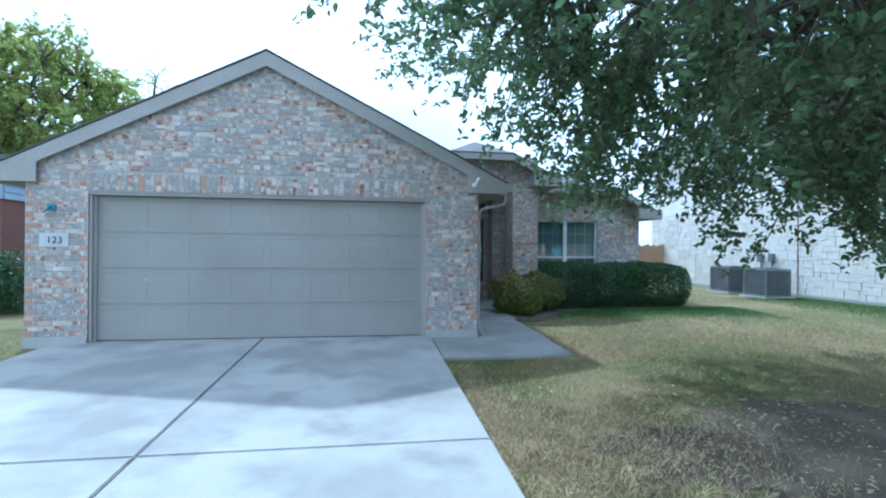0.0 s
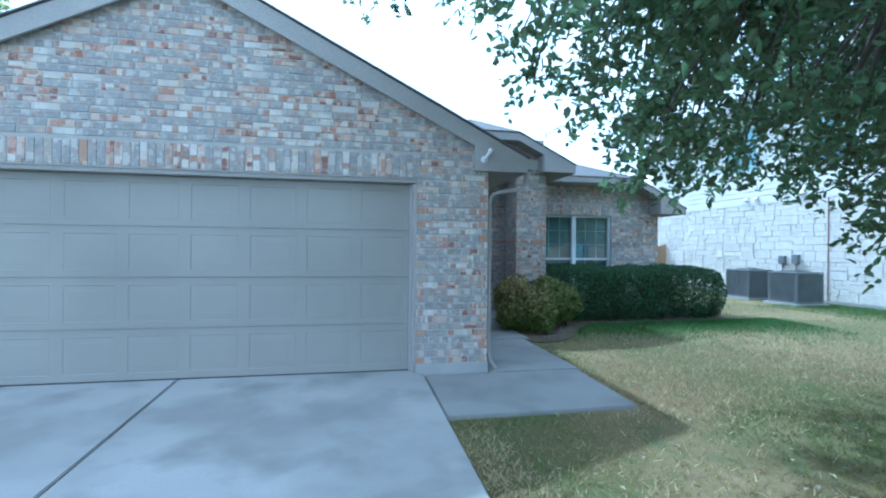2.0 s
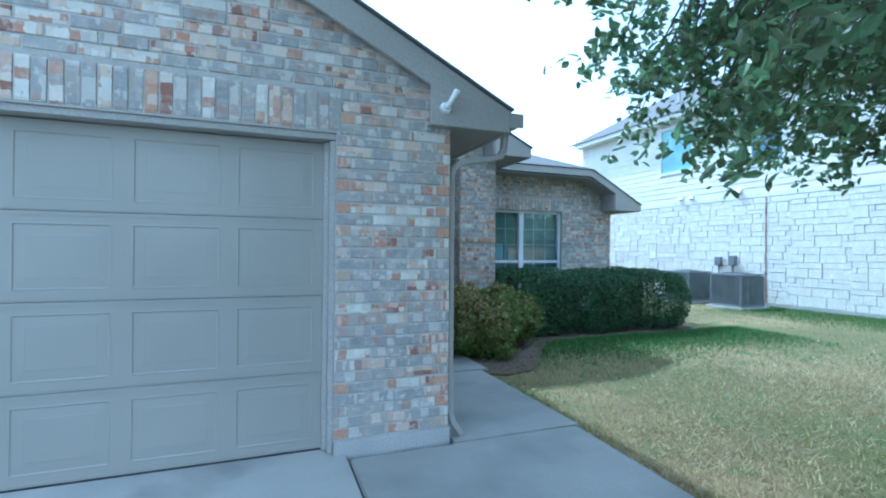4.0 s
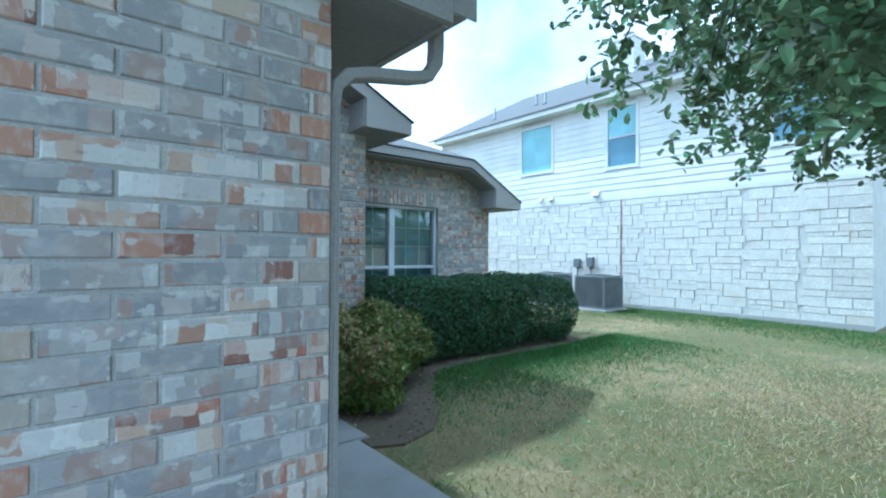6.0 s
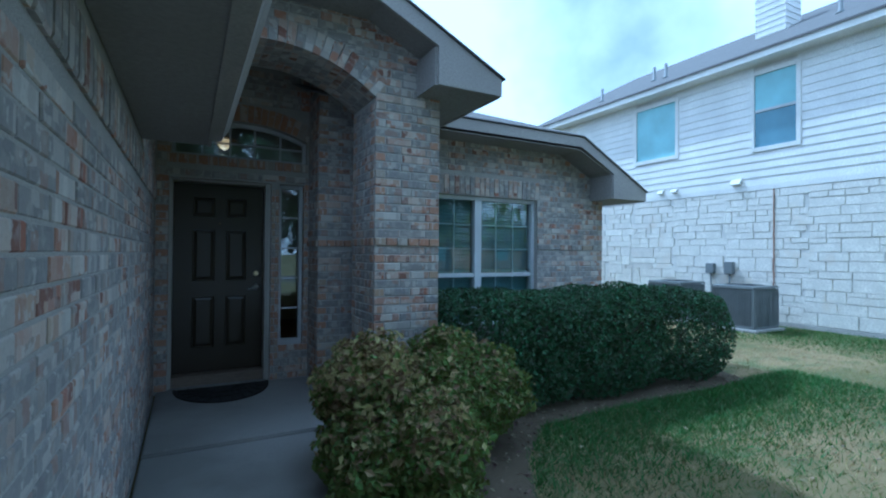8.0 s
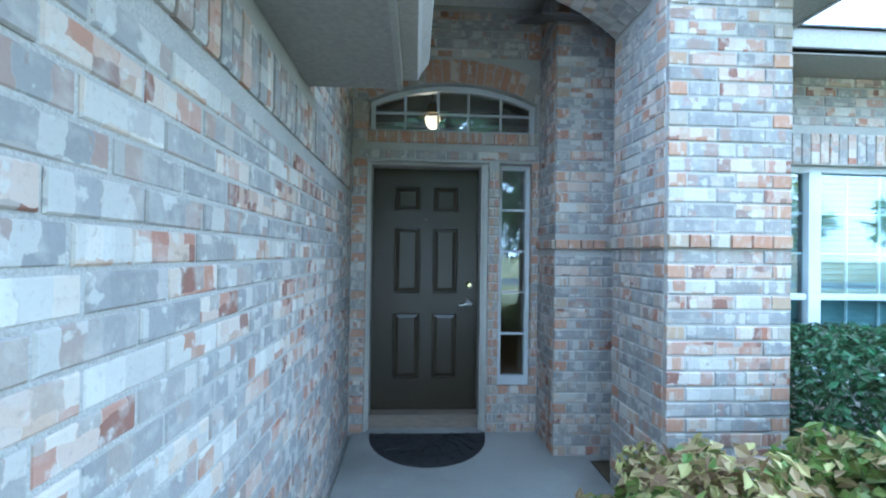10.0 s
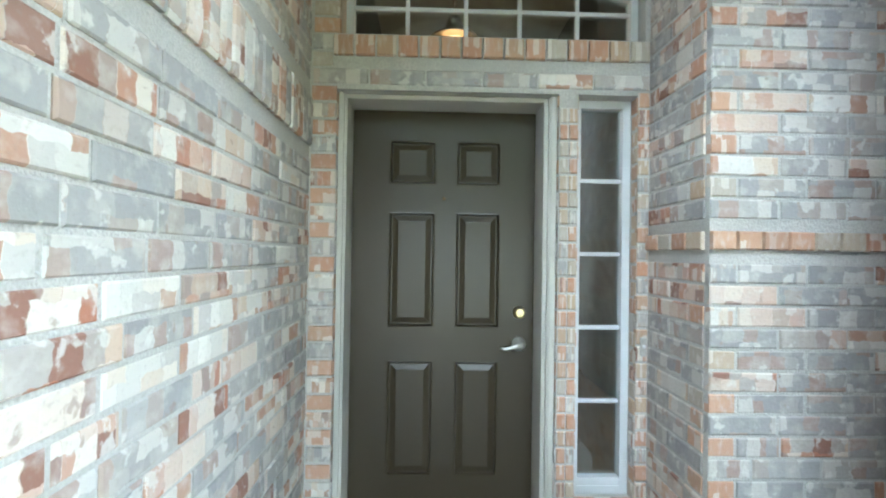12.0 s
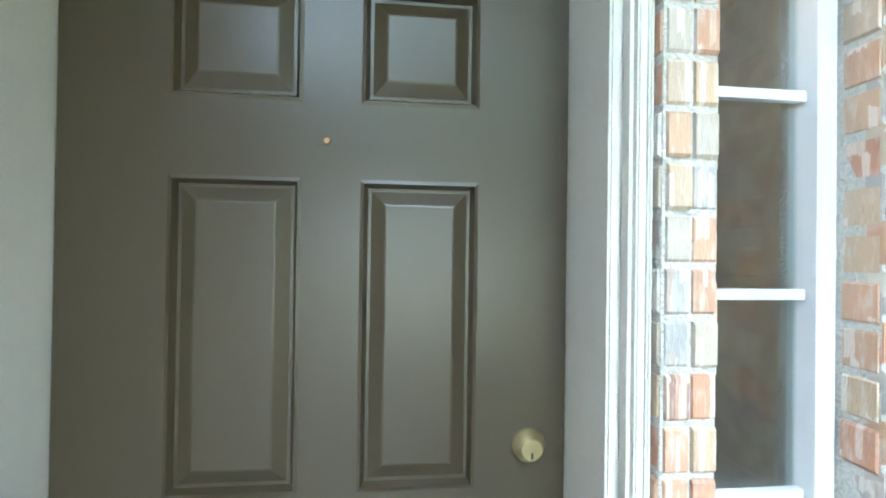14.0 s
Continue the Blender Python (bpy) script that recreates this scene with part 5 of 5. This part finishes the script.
tube(bm, [(15.93, 14.42, 8.7), (15.93, 14.42, 8.85), (15.93, 14.42, 8.86), (15.93, 14.42, 8.95), (15.93, 14.42, 9.0)], [0.12, 0.12, 0.2, 0.2, 0.03], 14)
sub("cap", bm, ACM, chim)
for py_, px_ in ((16.4, 14.0), (17.1, 14.4), (12.4, 14.4), (18.6, 13.8)):
    zz = EZN + (px_ - E0) * 0.513
    vp = empty("roof_vent_pipe", (px_, py_, zz), "short grey vent pipe on the shingle roof", "vent pipe", "roof vents")
    bm = B()
    tube(bm, [(px_, py_, zz - 0.05), (px_, py_, zz + 0.04), (px_, py_, zz + 0.05), (px_, py_, zz + 0.4)], [0.12, 0.06, 0.045, 0.045], 10)
    sub("pipe", bm, ACM, vp)

# condensers
ac = empty("air_conditioner", (12.1, 13.12, 0.06), "grey-green outdoor condenser unit with louvred sides", "air conditioner", "condenser units")


def ac_unit(x0, y0, s=0.88, z0=0.13, h=0.84):
    bm = B()
    box(bm, x0 - 0.08, x0 + s + 0.08, y0 - 0.08, y0 + s + 0.08, 0.02, z0, 0.012)
    sub("pad", bm, FOUND, ac, "pale concrete pad")
    bm = B()
    box(bm, x0 + 0.02, x0 + s - 0.02, y0 + 0.02, y0 + s - 0.02, z0, z0 + h - 0.05, 0.02)
    sub("coil", bm, ACFIN, ac)
    bm = B()
    box(bm, x0, x0 + s, y0, y0 + s, z0, z0 + 0.06, 0.015)
    sub("base_pan", bm, ACM, ac)
    bm = B()
    box(bm, x0 - 0.005, x0 + s + 0.005, y0 - 0.005, y0 + s + 0.005, z0 + h - 0.07, z0 + h, 0.02)
    top = sub("top_cover", bm, ACM, ac)
    bm = B()
    for i in range(1, 6):
        c = (x0 + s / 2, y0 + s / 2, z0 + h + 0.012)
        ring = [(c[0] + 0.07 * i * math.cos(a), c[1] + 0.07 * i * math.sin(a), c[2]) for a in (6.2832 * k / 24 for k in range(25))]
        tube(bm, ring, [0.005] * 25, 5)
    sub("fan_grille", bm, ACFIN, top)
    for cx_, cy_ in ((0, 0), (1, 0), (0, 1), (1, 1)):
        bm = B()
        px_, py_ = x0 + cx_ * (s - 0.05), y0 + cy_ * (s - 0.05)
        box(bm, px_, px_ + 0.05, py_, py_ + 0.05, z0 + 0.05, z0 + h - 0.06, 0.01)
        sub("corner_post", bm, ACM, ac)
    for i in range(26):
        bm = B()
        t = 0.06 + i * (s - 0.12) / 25
        box(bm, x0 + t - 0.006, x0 + t + 0.006, y0 + 0.004, y0 + 0.02, z0 + 0.05, z0 + h - 0.06)
        sub("louvre", bm, ACM, ac)
        bm = B()
        box(bm, x0 + 0.004, x0 + 0.02, y0 + t - 0.006, y0 + t + 0.006, z0 + 0.05, z0 + h - 0.06)
        sub("louvre", bm, ACM, ac)
    bm = B()
    box(bm, x0 + s - 0.16, x0 + s - 0.06, y0 - 0.008, y0 - 0.002, z0 + h - 0.055, z0 + h - 0.025)
    sub("badge", bm, WHITE, ac, "small pale maker's badge")


ac_unit(11.66, 12.68)
copy_thing(ac, pose(12.2, 14.75, 0.06))
for yb, hb in ((14.05, 0.28), (14.5, 0.24)):
    sw = empty("disconnect_box", (NXW, yb, 1.2), "small grey electrical disconnect box on stone", "electrical box", "electrical boxes")
    bm = B()
    box(bm, NXW - 0.12, NXW - 0.005, yb - 0.1, yb + 0.1, 1.15, 1.15 + hb, 0.008)
    sub("housing", bm, ACM, sw)
    bm = B()
    tube(bm, [(NXW - 0.05, yb, 1.16), (NXW - 0.05, yb, 0.9), (NXW - 0.12, yb - 0.05, 0.75), (NXW - 0.3, yb - 0.2, 0.7)], [0.018] * 4, 8)
    sub("conduit", bm, ACM, sw)

# back fence
fence = empty("fence", (10.4, 20, 0.0), "weathered cedar board fence between the houses", "fence")
for i in range(38):
    bm = B()
    x0 = 7.6 + i * 0.147
    h = 1.72 + 0.02 * ((i * 37) % 5)
    prism(bm, [(x0, 0.06), (x0 + 0.138, 0.06), (x0 + 0.138, h - 0.03), (x0 + 0.11, h), (x0 + 0.028, h), (x0, h - 0.03)], "y", 20, 20.018)
    sub("board", bm, WOOD, fence)
for zr in (0.4, 1.4):
    bm = B()
    box(bm, 7.6, 13.18, 20.02, 20.06, zr, zr + 0.09)
    sub("rail", bm, WOOD, fence)

# neighbour on the other side
lh = empty("brick_house", (-13, 15, 0), "low house with red brick and blue-grey siding", "house")
bm = B()
box(bm, -18, -8.9, 13.05, 24, 0, 3.5)
sub("wall", bm, REDBRICK, lh, "dull red brick wall")
for i in range(6):
    bm = B()
    prism(bm, [(13.0 - 0.02, 2.62 + i * 0.17), (13.05, 2.62 + i * 0.17), (13.05, 2.79 + i * 0.17), (13.0, 2.79 + i * 0.17)], "x", -18.02, -8.88)
    sub("siding_board", bm, BLUEPAINT, lh)
    bm = B()
    prism(bm, [(-8.9, 2.62 + i * 0.17), (-8.84, 2.62 + i * 0.17), (-8.87, 2.79 + i * 0.17), (-8.9, 2.79 + i * 0.17)], "y", 13.06, 24.0)
    sub("siding_board", bm, BLUEPAINT, lh)
bm = B()
prism(bm, [(12.5, 3.6), (18.5, 3.95), (24.5, 3.6), (24.5, 3.5), (12.5, 3.5)], "x", -18.4, -8.5)
sub("roof", bm, SHINGLE, lh)
bush("side_shrub", [((-7.2, 11.3, 0.6), (0.7, 0.7, 0.65)), ((-7.9, 11.0, 0.7), (0.7, 0.6, 0.7))], 2500, [(HEDGE, 1.0, None)], "dark green shrub beside the neighbouring wall", "shrub", (0.07, 0.04))

# street side behind the walk: road and a house opposite, seen in the glass
bm = B()
box(bm, -60, 60, -19, -10.5, -0.5, -0.19)
part("road", bm, material("asphalt", (0.06, 0.06, 0.06), 0.9, bump=0.5, scale=2, fine=90), None, "grey asphalt street", "structure", "road")
oh = empty("opposite_house", (30, -32, -0.2), "pale house across the street with a shingle roof", "house")
bm = B()
box(bm, 19, 41, -40, -30, -0.3, 3.2)
sub("wall", bm, TAN, oh)
bm = B()
prism(bm, [(-29.4, 3.1), (-35, 6.2), (-40.6, 3.1), (-40.6, 3.0), (-29.4, 3.0)], "x", 18.5, 41.5)
sub("roof", bm, SHINGLE, oh)
for xw in (22.0, 27.0, 35.0):
    bm = B()
    box(bm, xw, xw + 1.6, -29.99, -29.95, 0.8, 2.3)
    sub("window", bm, BLUESHADE, oh)
bm = B()
box(bm, NXW - 0.034, NXW, 13.1, 13.118, 0.16, BAND - 0.02)
part("control_joint", bm, RUSTY, nwall, "rust-stained vertical joint in the stone")


# ---- bricks and stones, one by one ----
BL, BH, BD, COURSE, BED = 0.243, 0.0665, 0.03, 0.0765, 0.010
_c = 0.0045


def block_template(l, h, d, c):
    """A block with chamfered face towards -y; its face is at y = 0."""
    v = [(-l / 2 + c, 0, -h / 2 + c), (l / 2 - c, 0, -h / 2 + c), (l / 2 - c, 0, h / 2 - c), (-l / 2 + c, 0, h / 2 - c),
         (-l / 2, c, -h / 2), (l / 2, c, -h / 2), (l / 2, c, h / 2), (-l / 2, c, h / 2),
         (-l / 2, d, -h / 2), (l / 2, d, -h / 2), (l / 2, d, h / 2), (-l / 2, d, h / 2)]
    f = [(0, 1, 2, 3)] + [(4 + k, 4 + (k + 1) % 4, (k + 1) % 4, k) for k in range(4)] + [(8 + k, 8 + (k + 1) % 4, 4 + (k + 1) % 4, 4 + k) for k in range(4)]
    return np.array(v), f


TV, TF = block_template(BL, BH, BD, _c)


def block_uv(me, flips):
    """Gives each block's corners their own place along the brick, in metres; upright bricks are turned."""
    layer = me.uv_layers.new(name="UVMap")
    flat = np.array([(TV[i][0] + 0.1, TV[i][2] + 0.04 + 0.3 * TV[i][1]) for f in TF for i in f])
    tall = np.array([(TV[i][2] / BH * BL + 0.1, TV[i][0] / BL * BH + 0.04 + 0.3 * TV[i][1]) for f in TF for i in f])
    layer.data.foreach_set("uv", np.concatenate([tall if k else flat for k in flips]).ravel())


def block_mesh(name, mat, tall=False):
    me = bpy.data.meshes.new(name)
    me.from_pydata(TV.tolist(), [], TF)
    block_uv(me, [tall])
    me.materials.append(mat)
    return me


def box_uv(me):
    layer = me.uv_layers.new(name="UVMap")
    co = np.array([me.vertices[lp.vertex_index].co for lp in me.loops])
    layer.data.foreach_set("uv", np.stack([co[:, 1] + co[:, 0] * 0.6, co[:, 2] + co[:, 0] * 0.4], 1).ravel())


BRICK_ME, EDGE_ME = block_mesh("brick", BRICK), block_mesh("orange_brick", EDGE)
TALL_ME, TALL_EDGE_ME = block_mesh("upright_brick", BRICK, True), block_mesh("upright_orange_brick", EDGE, True)


def lay(parent, bricks, place, turn, centre, name="brick", most=300):
    """Lays bricks (s, z, length, height, proud, edge) on a face. place(s, z, proud) gives the world point, turn the face's heading in degrees.
    The bricks nearest to centre (s, z) are objects, those past that are joined."""
    bricks = sorted(bricks, key=lambda b: (b[0] - centre[0]) ** 2 + (b[1] - centre[1]) ** 2)
    rot = np.array(Euler((0, 0, radians(turn))).to_matrix())
    rest = {False: [], True: []}
    for i, (s, z, ln, ht, proud, edge) in enumerate(bricks):
        tilt = rng.normal(0, 0.004, 3)
        out = proud + rng.uniform(-0.003, 0.003)
        if i < most:
            ob = bpy.data.objects.new(name, ((TALL_EDGE_ME if edge else TALL_ME) if ht > ln * 2 else (EDGE_ME if edge else BRICK_ME)))
            scene.collection.objects.link(ob)
            ob.matrix_world = Matrix.LocRotScale(place(s, z, out), Euler((tilt[0], tilt[1], radians(turn) + tilt[2])), (ln / BL, 1, ht / BH))
            ob.parent = parent
        else:
            v = (TV * np.array([ln / BL, 1, ht / BH])) @ rot.T + np.array(place(s, z, out))
            rest[edge].append((v, ht > ln * 2))
    for edge, vs in rest.items():
        if vs:
            f = [tuple(k + j * 12 for k in q) for j in range(len(vs)) for q in TF]
            ob = part("bricks", (np.concatenate([v for v, k in vs]).tolist(), [], f), EDGES if edge else BRICKS, parent, kind="stuff")
            block_uv(ob.data, [k for v, k in vs])


def running(spans_at, z0, z1, skip=(), edges=True, proud_at=None, orange=(0, 1)):
    """Running bond between z0 and z1; spans_at(zlo, zhi) lists the free stretches. skip: (s0, s1, zlo, zhi) left free."""
    out = []
    k = 0
    z = z0
    while z + COURSE * 0.6 < z1:
        zt = min(z + COURSE, z1)
        for a, b in spans_at(z, zt):
            cuts = [(a, b)]
            for s0, s1, za, zb in skip:
                if z + 0.02 < zb and zt - 0.02 > za:
                    cuts = [c for p, q in cuts for c in ((p, min(q, s0)), (max(p, s1), q)) if c[1] - c[0] > 0.02]
            for p, q in cuts:
                heads = k % 2 == 0
                s, n = p, 0
                stop = q - 0.1 if heads and q - p > 0.3 and 1 in orange else q
                while s < q - 0.015:
                    if heads and n == 0:
                        ln = 0.102
                    elif s < stop - 0.015:
                        ln = BL * (0.62 if rng.random() < 0.08 else 1) + BED
                    else:
                        ln = q - s
                    lim = stop if s < stop - 0.015 else q
                    ln = min(ln, lim - s)
                    if lim - s - ln < 0.05:
                        ln = lim - s
                    last = s + ln > q - 0.02
                    is_end = edges and heads and ln < 0.16 and ((n == 0 and 0 in orange) or (last and 1 in orange)) and rng.random() < 0.8
                    out.append((s + ln / 2, z + COURSE / 2, max(0.02, ln - (0.0 if last else BED)), zt - z - BED, 0.0, bool(is_end)))
                    s += ln
                    n += 1
        z += COURSE
        k += 1
    return out


def upright(s0, s1, z0, z1, proud=0.0, edge=False, pitch=0.0765):
    n = max(1, round((s1 - s0) / pitch))
    w = (s1 - s0) / n
    return [(s0 + w * (i + 0.5), (z0 + z1) / 2, w - BED, z1 - z0 - BED, proud, edge if edge is not None else bool(rng.random() < 0.06)) for i in range(n)]


# garage front and gable
def front_spans(zl, zh):
    if zh <= GAP[2] + 0.01:
        return [(GX0, GAP[0]), (GAP[1], GX1)]
    half = min(GX1 - MID, (PEAK - zh) / SLOPE + 0.02)
    return [(MID - half, MID + half)] if half > 0.05 else []


band = (GAP[0] - 0.03, GAP[1] + 0.03, GAP[2], GAP[2] + 0.262)
bricks = running(front_spans, 0.19, PEAK, [band]) + upright(*band, 0.002, None)
lay(front, bricks, lambda s, z, o: (s, GY - o, z), 0, (1.27, 1.3))
# long side wall
bricks = running(lambda a, b: [(GY + 0.03, DY - 0.002)], 0.1, GTOP - 0.01, [(GY + 0.03, DY, 2.06, 2.30)], orange=(0,)) + upright(GY + 0.03, DY - 0.01, 2.07, 2.29, 0.012)
lay(side, bricks, lambda s, z, o: (GX1 + o, s, z), 90, (9.8, 1.5))

bricks = running(lambda a, b: [(11.41, DY - 0.002)], GTOP - 0.01, 3.6, orange=())
lay(upper, bricks, lambda s, z, o: (GX1 + o, s, z), 90, (12.4, 2.8))


# entry arch wall and pillar
def arch_spans(zl, zh):
    if zh < SPRING:
        return [(PX0, PX1)]
    top = min(PX1, NM + (NA - 0.05 - zh) / SLOPE)
    if zl > ARC_TOP + 0.18:
        return [(GX1, top)] if top > GX1 else []
    xr = next((PX0 - 0.01 * i for i in range(90) if arc_z(PX0 - 0.01 * i) + 0.19 > zh), NM)
    return [(xr if zl > SPRING + 0.05 else PX0, top)] if top > xr else []


BELT = (1.63, 1.705)
bricks = running(arch_spans, 0.1, 3.72, [(PX0, PX1, *BELT)]) + upright(PX0, PX1, *BELT, 0.016, True, 0.1)
lay(arch, bricks, lambda s, z, o: (s, PY0 - o, z), 0, (3.75, 1.8))
bricks = running(lambda a, b: [(PY0 + 0.03, PY1)], 0.1, SPRING, [(PY0, PY1, *BELT)]) + upright(PY0 + 0.03, PY1, *BELT, 0.016, True, 0.1)
lay(arch, bricks, lambda s, z, o: (PX0 - o, s, z), -90, (11.7, 1.6), most=180)
# voussoirs: their faces show at the front and from below
vs, fs = [], []
half_a = math.asin(ARC_HALF / ARC_R)
n = 27
for i in range(n):
    for j in range(4):
        a = -half_a + (i + 0.5) * 2 * half_a / n
        da = half_a / n * 0.86
        y0, y1 = PY0 - 0.004 + j * 0.163, PY0 - 0.004 + j * 0.163 + 0.153
        zc = ARC_TOP - ARC_R
        base = len(vs)
        for yy in (y0, y1):
            for aa, rr in ((a - da, ARC_R - 0.004 + rng.uniform(-0.002, 0.002)), (a + da, ARC_R - 0.004), (a + da, ARC_R + 0.185), (a - da, ARC_R + 0.185)):
                vs.append((ARC_C + rr * math.sin(aa), yy, zc + rr * math.cos(aa)))
        fs += [tuple(base + k for k in q) for q in ((0, 1, 2, 3), (7, 6, 5, 4), (0, 4, 5, 1), (1, 5, 6, 2), (2, 6, 7, 3), (3, 7, 4, 0))]
ob = part("voussoirs", (vs, [], fs), BRICKS, arch, "arch bricks laid on edge", "stuff")
box_uv(ob.data)

# door wall
skip = [(DOOR[0], SIDE[0], 0, DOOR[2]), (SIDE[0], SIDE[1], SIDE[2], SIDE[3]), (DOOR[0] - 0.02, 3.2, 2.475, TW[2] - 0.002), (GX1, 3.2, 2.585, 3.16)]
bricks = running(lambda a, b: [(GX1 + 0.004, 3.2)], 0.135, 3.6, skip) + upright(DOOR[0] - 0.02, 3.2, 2.48, TW[2] - 0.004, 0.012, True, 0.095)
zc = 0.135
while zc + COURSE < DOOR[2] + 0.01:
    for xc in (DOOR[1] + 0.0225, SIDE[0] - 0.0205):
        bricks.append((xc, zc + COURSE / 2, 0.036, COURSE - BED, rng.uniform(0, 0.003), bool(rng.random() < 0.75)))
    zc += COURSE
for z in np.arange(2.62, 3.1, COURSE):
    bricks.append(((GX1 + TW[0]) / 2, z, TW[0] - GX1 - 0.02, BH, 0, bool(rng.random() < 0.4)))
lay(doorwall, bricks, lambda s, z, o: (s, DY - o, z), 0, (2.5, 1.4))
# brick returns in the reveals
for xr, turn, sign, z0, z1 in ((DOOR[0], 90, 1, 0.135, DOOR[2]), (DOOR[1], -90, -1, 0.135, DOOR[2]), (SIDE[0], 90, 1, SIDE[2], SIDE[3]), (SIDE[1], -90, -1, SIDE[2], SIDE[3])):
    bricks, zc = [], z0
    while zc + COURSE * 0.6 < z1:
        zt = min(zc + COURSE, z1)
        bricks.append((13.008, (zc + zt) / 2, 0.06, zt - zc - BED, 0.003, bool(rng.random() < 0.55)))
        zc += COURSE
    lay(doorwall, bricks, lambda s, z, o: (xr + sign * o, s, z), turn, (13, 1.4))
twm = (TW[0] + TW[1]) / 2
vs, fs = [], []
half_a = math.asin((TW[1] - TW[0]) / 2 / TWR)
for i in range(21):
    a = -half_a + (i + 0.5) * 2 * half_a / 21
    da = half_a / 21 * 0.88
    zc = TW[4] - TWR
    base = len(vs)
    for yy in (DY - 0.006, DY + 0.1):
        for aa, rr in ((a - da, TWR + 0.004), (a + da, TWR + 0.004), (a + da, TWR + 0.19), (a - da, TWR + 0.19)):
            vs.append((twm + rr * math.sin(aa), yy, zc + rr * math.cos(aa)))
    fs += [tuple(base + k for k in q) for q in ((0, 1, 2, 3), (7, 6, 5, 4), (0, 4, 5, 1), (1, 5, 6, 2), (2, 6, 7, 3), (3, 7, 4, 0))]
ob = part("voussoirs", (vs, [], fs), EDGES, doorwall, "orange arch bricks over the transom", "stuff")
box_uv(ob.data)
# porch side walls
NEND = 3.95
bricks = running(lambda a, b: [(3.2, NEND)], 0.135, 3.6, [(3.2, NEND, *BELT)], orange=(0,)) + upright(3.2, NEND, *BELT, 0.014, True, 0.1)
lay(niche, bricks, lambda s, z, o: (s, 12.5 - o, z), 0, (3.4, 1.6), most=150)
bricks = running(lambda a, b: [(12.53, DY - 0.002)], 0.135, 3.6, [(12.5, 13, *BELT)], orange=(0,)) + upright(12.53, DY - 0.002, *BELT, 0.014, True, 0.1)
lay(niche, bricks, lambda s, z, o: (3.2 - o, s, z), -90, (12.7, 1.6), most=140)

bricks = running(lambda a, b: [(PY1 + 0.01, 12.47)], 0.135, 3.6, [(PY1, 12.5, *BELT)], orange=()) + upright(PY1 + 0.01, 12.47, *BELT, 0.014, True, 0.1)
lay(niche, bricks, lambda s, z, o: (NEND - o, s, z), -90, (12.3, 1.6), most=140)


# window wall
def win_spans(zl, zh):
    return [(PX1, min(WX1, RX1 - 0.3 - (zh - 2.5) / 0.55 if zh > 2.62 else WX1))]


skip = [(WWIN[0], WWIN[1], WWIN[2] - 0.1, WWIN[3]), (WWIN[0] - 0.15, WWIN[1] + 0.03, WWIN[3], WWIN[3] + 0.255), (PX1, WX1, *BELT)]
bricks = running(win_spans, 0.1, 3.09, skip, orange=(1,)) + upright(WWIN[0] - 0.15, WWIN[1] + 0.03, WWIN[3], WWIN[3] + 0.25, 0.004)
bricks += upright(PX1, WWIN[0], *BELT, 0.014, None, 0.2) + upright(WWIN[1], WX1, *BELT, 0.014, None, 0.2) + upright(WWIN[0], WWIN[1], WWIN[2] - 0.1, WWIN[2], 0.02, None, 0.07)
lay(winwall, bricks, lambda s, z, o: (s, WY - o, z), 0, (6.3, 2.0))

# neighbour's limestone, coursed at random heights
SV, SF = block_template(1.0, 1.0, 0.06, 0.012)
stone_me = bpy.data.meshes.new("stone")
stone_me.from_pydata(SV.tolist(), [], SF)
stone_me.materials.append(STONE)
stones = []
start = NY0
while start < NYE - 0.01:
    end = start + rng.uniform(0.9, 1.7)
    end = NYE if NYE - end < 0.8 else end
    z = 0.16
    while z < BAND - 0.05:
        h = min(rng.uniform(0.13, 0.33), BAND - 0.025 - z)
        if BAND - 0.025 - z - h < 0.1:
            h = BAND - 0.025 - z
        y, far = (start if start == NY0 else start + rng.uniform(-0.1, 0.1)), (end if end == NYE else end + rng.uniform(-0.1, 0.1))
        while y < far - 0.01:
            ln = rng.uniform(0.25, 0.75)
            ln = far - y if far - y - ln < 0.2 else ln
            if h > 0.22 and rng.random() < 0.5:
                c = h * rng.uniform(0.35, 0.65)
                cut = ln * rng.uniform(0.3, 0.7)
                stones += [(y, ln, z, c), (y, cut, z + c, h - c), (y + cut, ln - cut, z + c, h - c)]
            else:
                stones.append((y, ln, z, h))
            y += ln
        z += h
    start = end
stones.sort(key=lambda s: (s[0] - 12.0) ** 2)
vs = []
for i, (y, ln, z, h) in enumerate(stones):
    place = (NXW - 0.006 - rng.uniform(0, 0.012), y + ln / 2, z + h / 2)
    if i < 300:
        ob = bpy.data.objects.new("stone", stone_me)
        scene.collection.objects.link(ob)
        ob.matrix_world = Matrix.LocRotScale(place, Euler((0, rng.normal(0, 0.006), radians(-90) + rng.normal(0, 0.006))), (ln - 0.018, 1, h - 0.018))
        ob.parent = nwall
    else:
        rot = np.array(Euler((0, 0, radians(-90))).to_matrix())
        vs.append((SV * np.array([ln - 0.018, 1, h - 0.018])) @ rot.T + np.array(place))
part("stones", (np.concatenate(vs).tolist(), [], [tuple(k + j * 12 for k in q) for j in range(len(vs)) for q in SF]), STONE, nwall, kind="stuff")
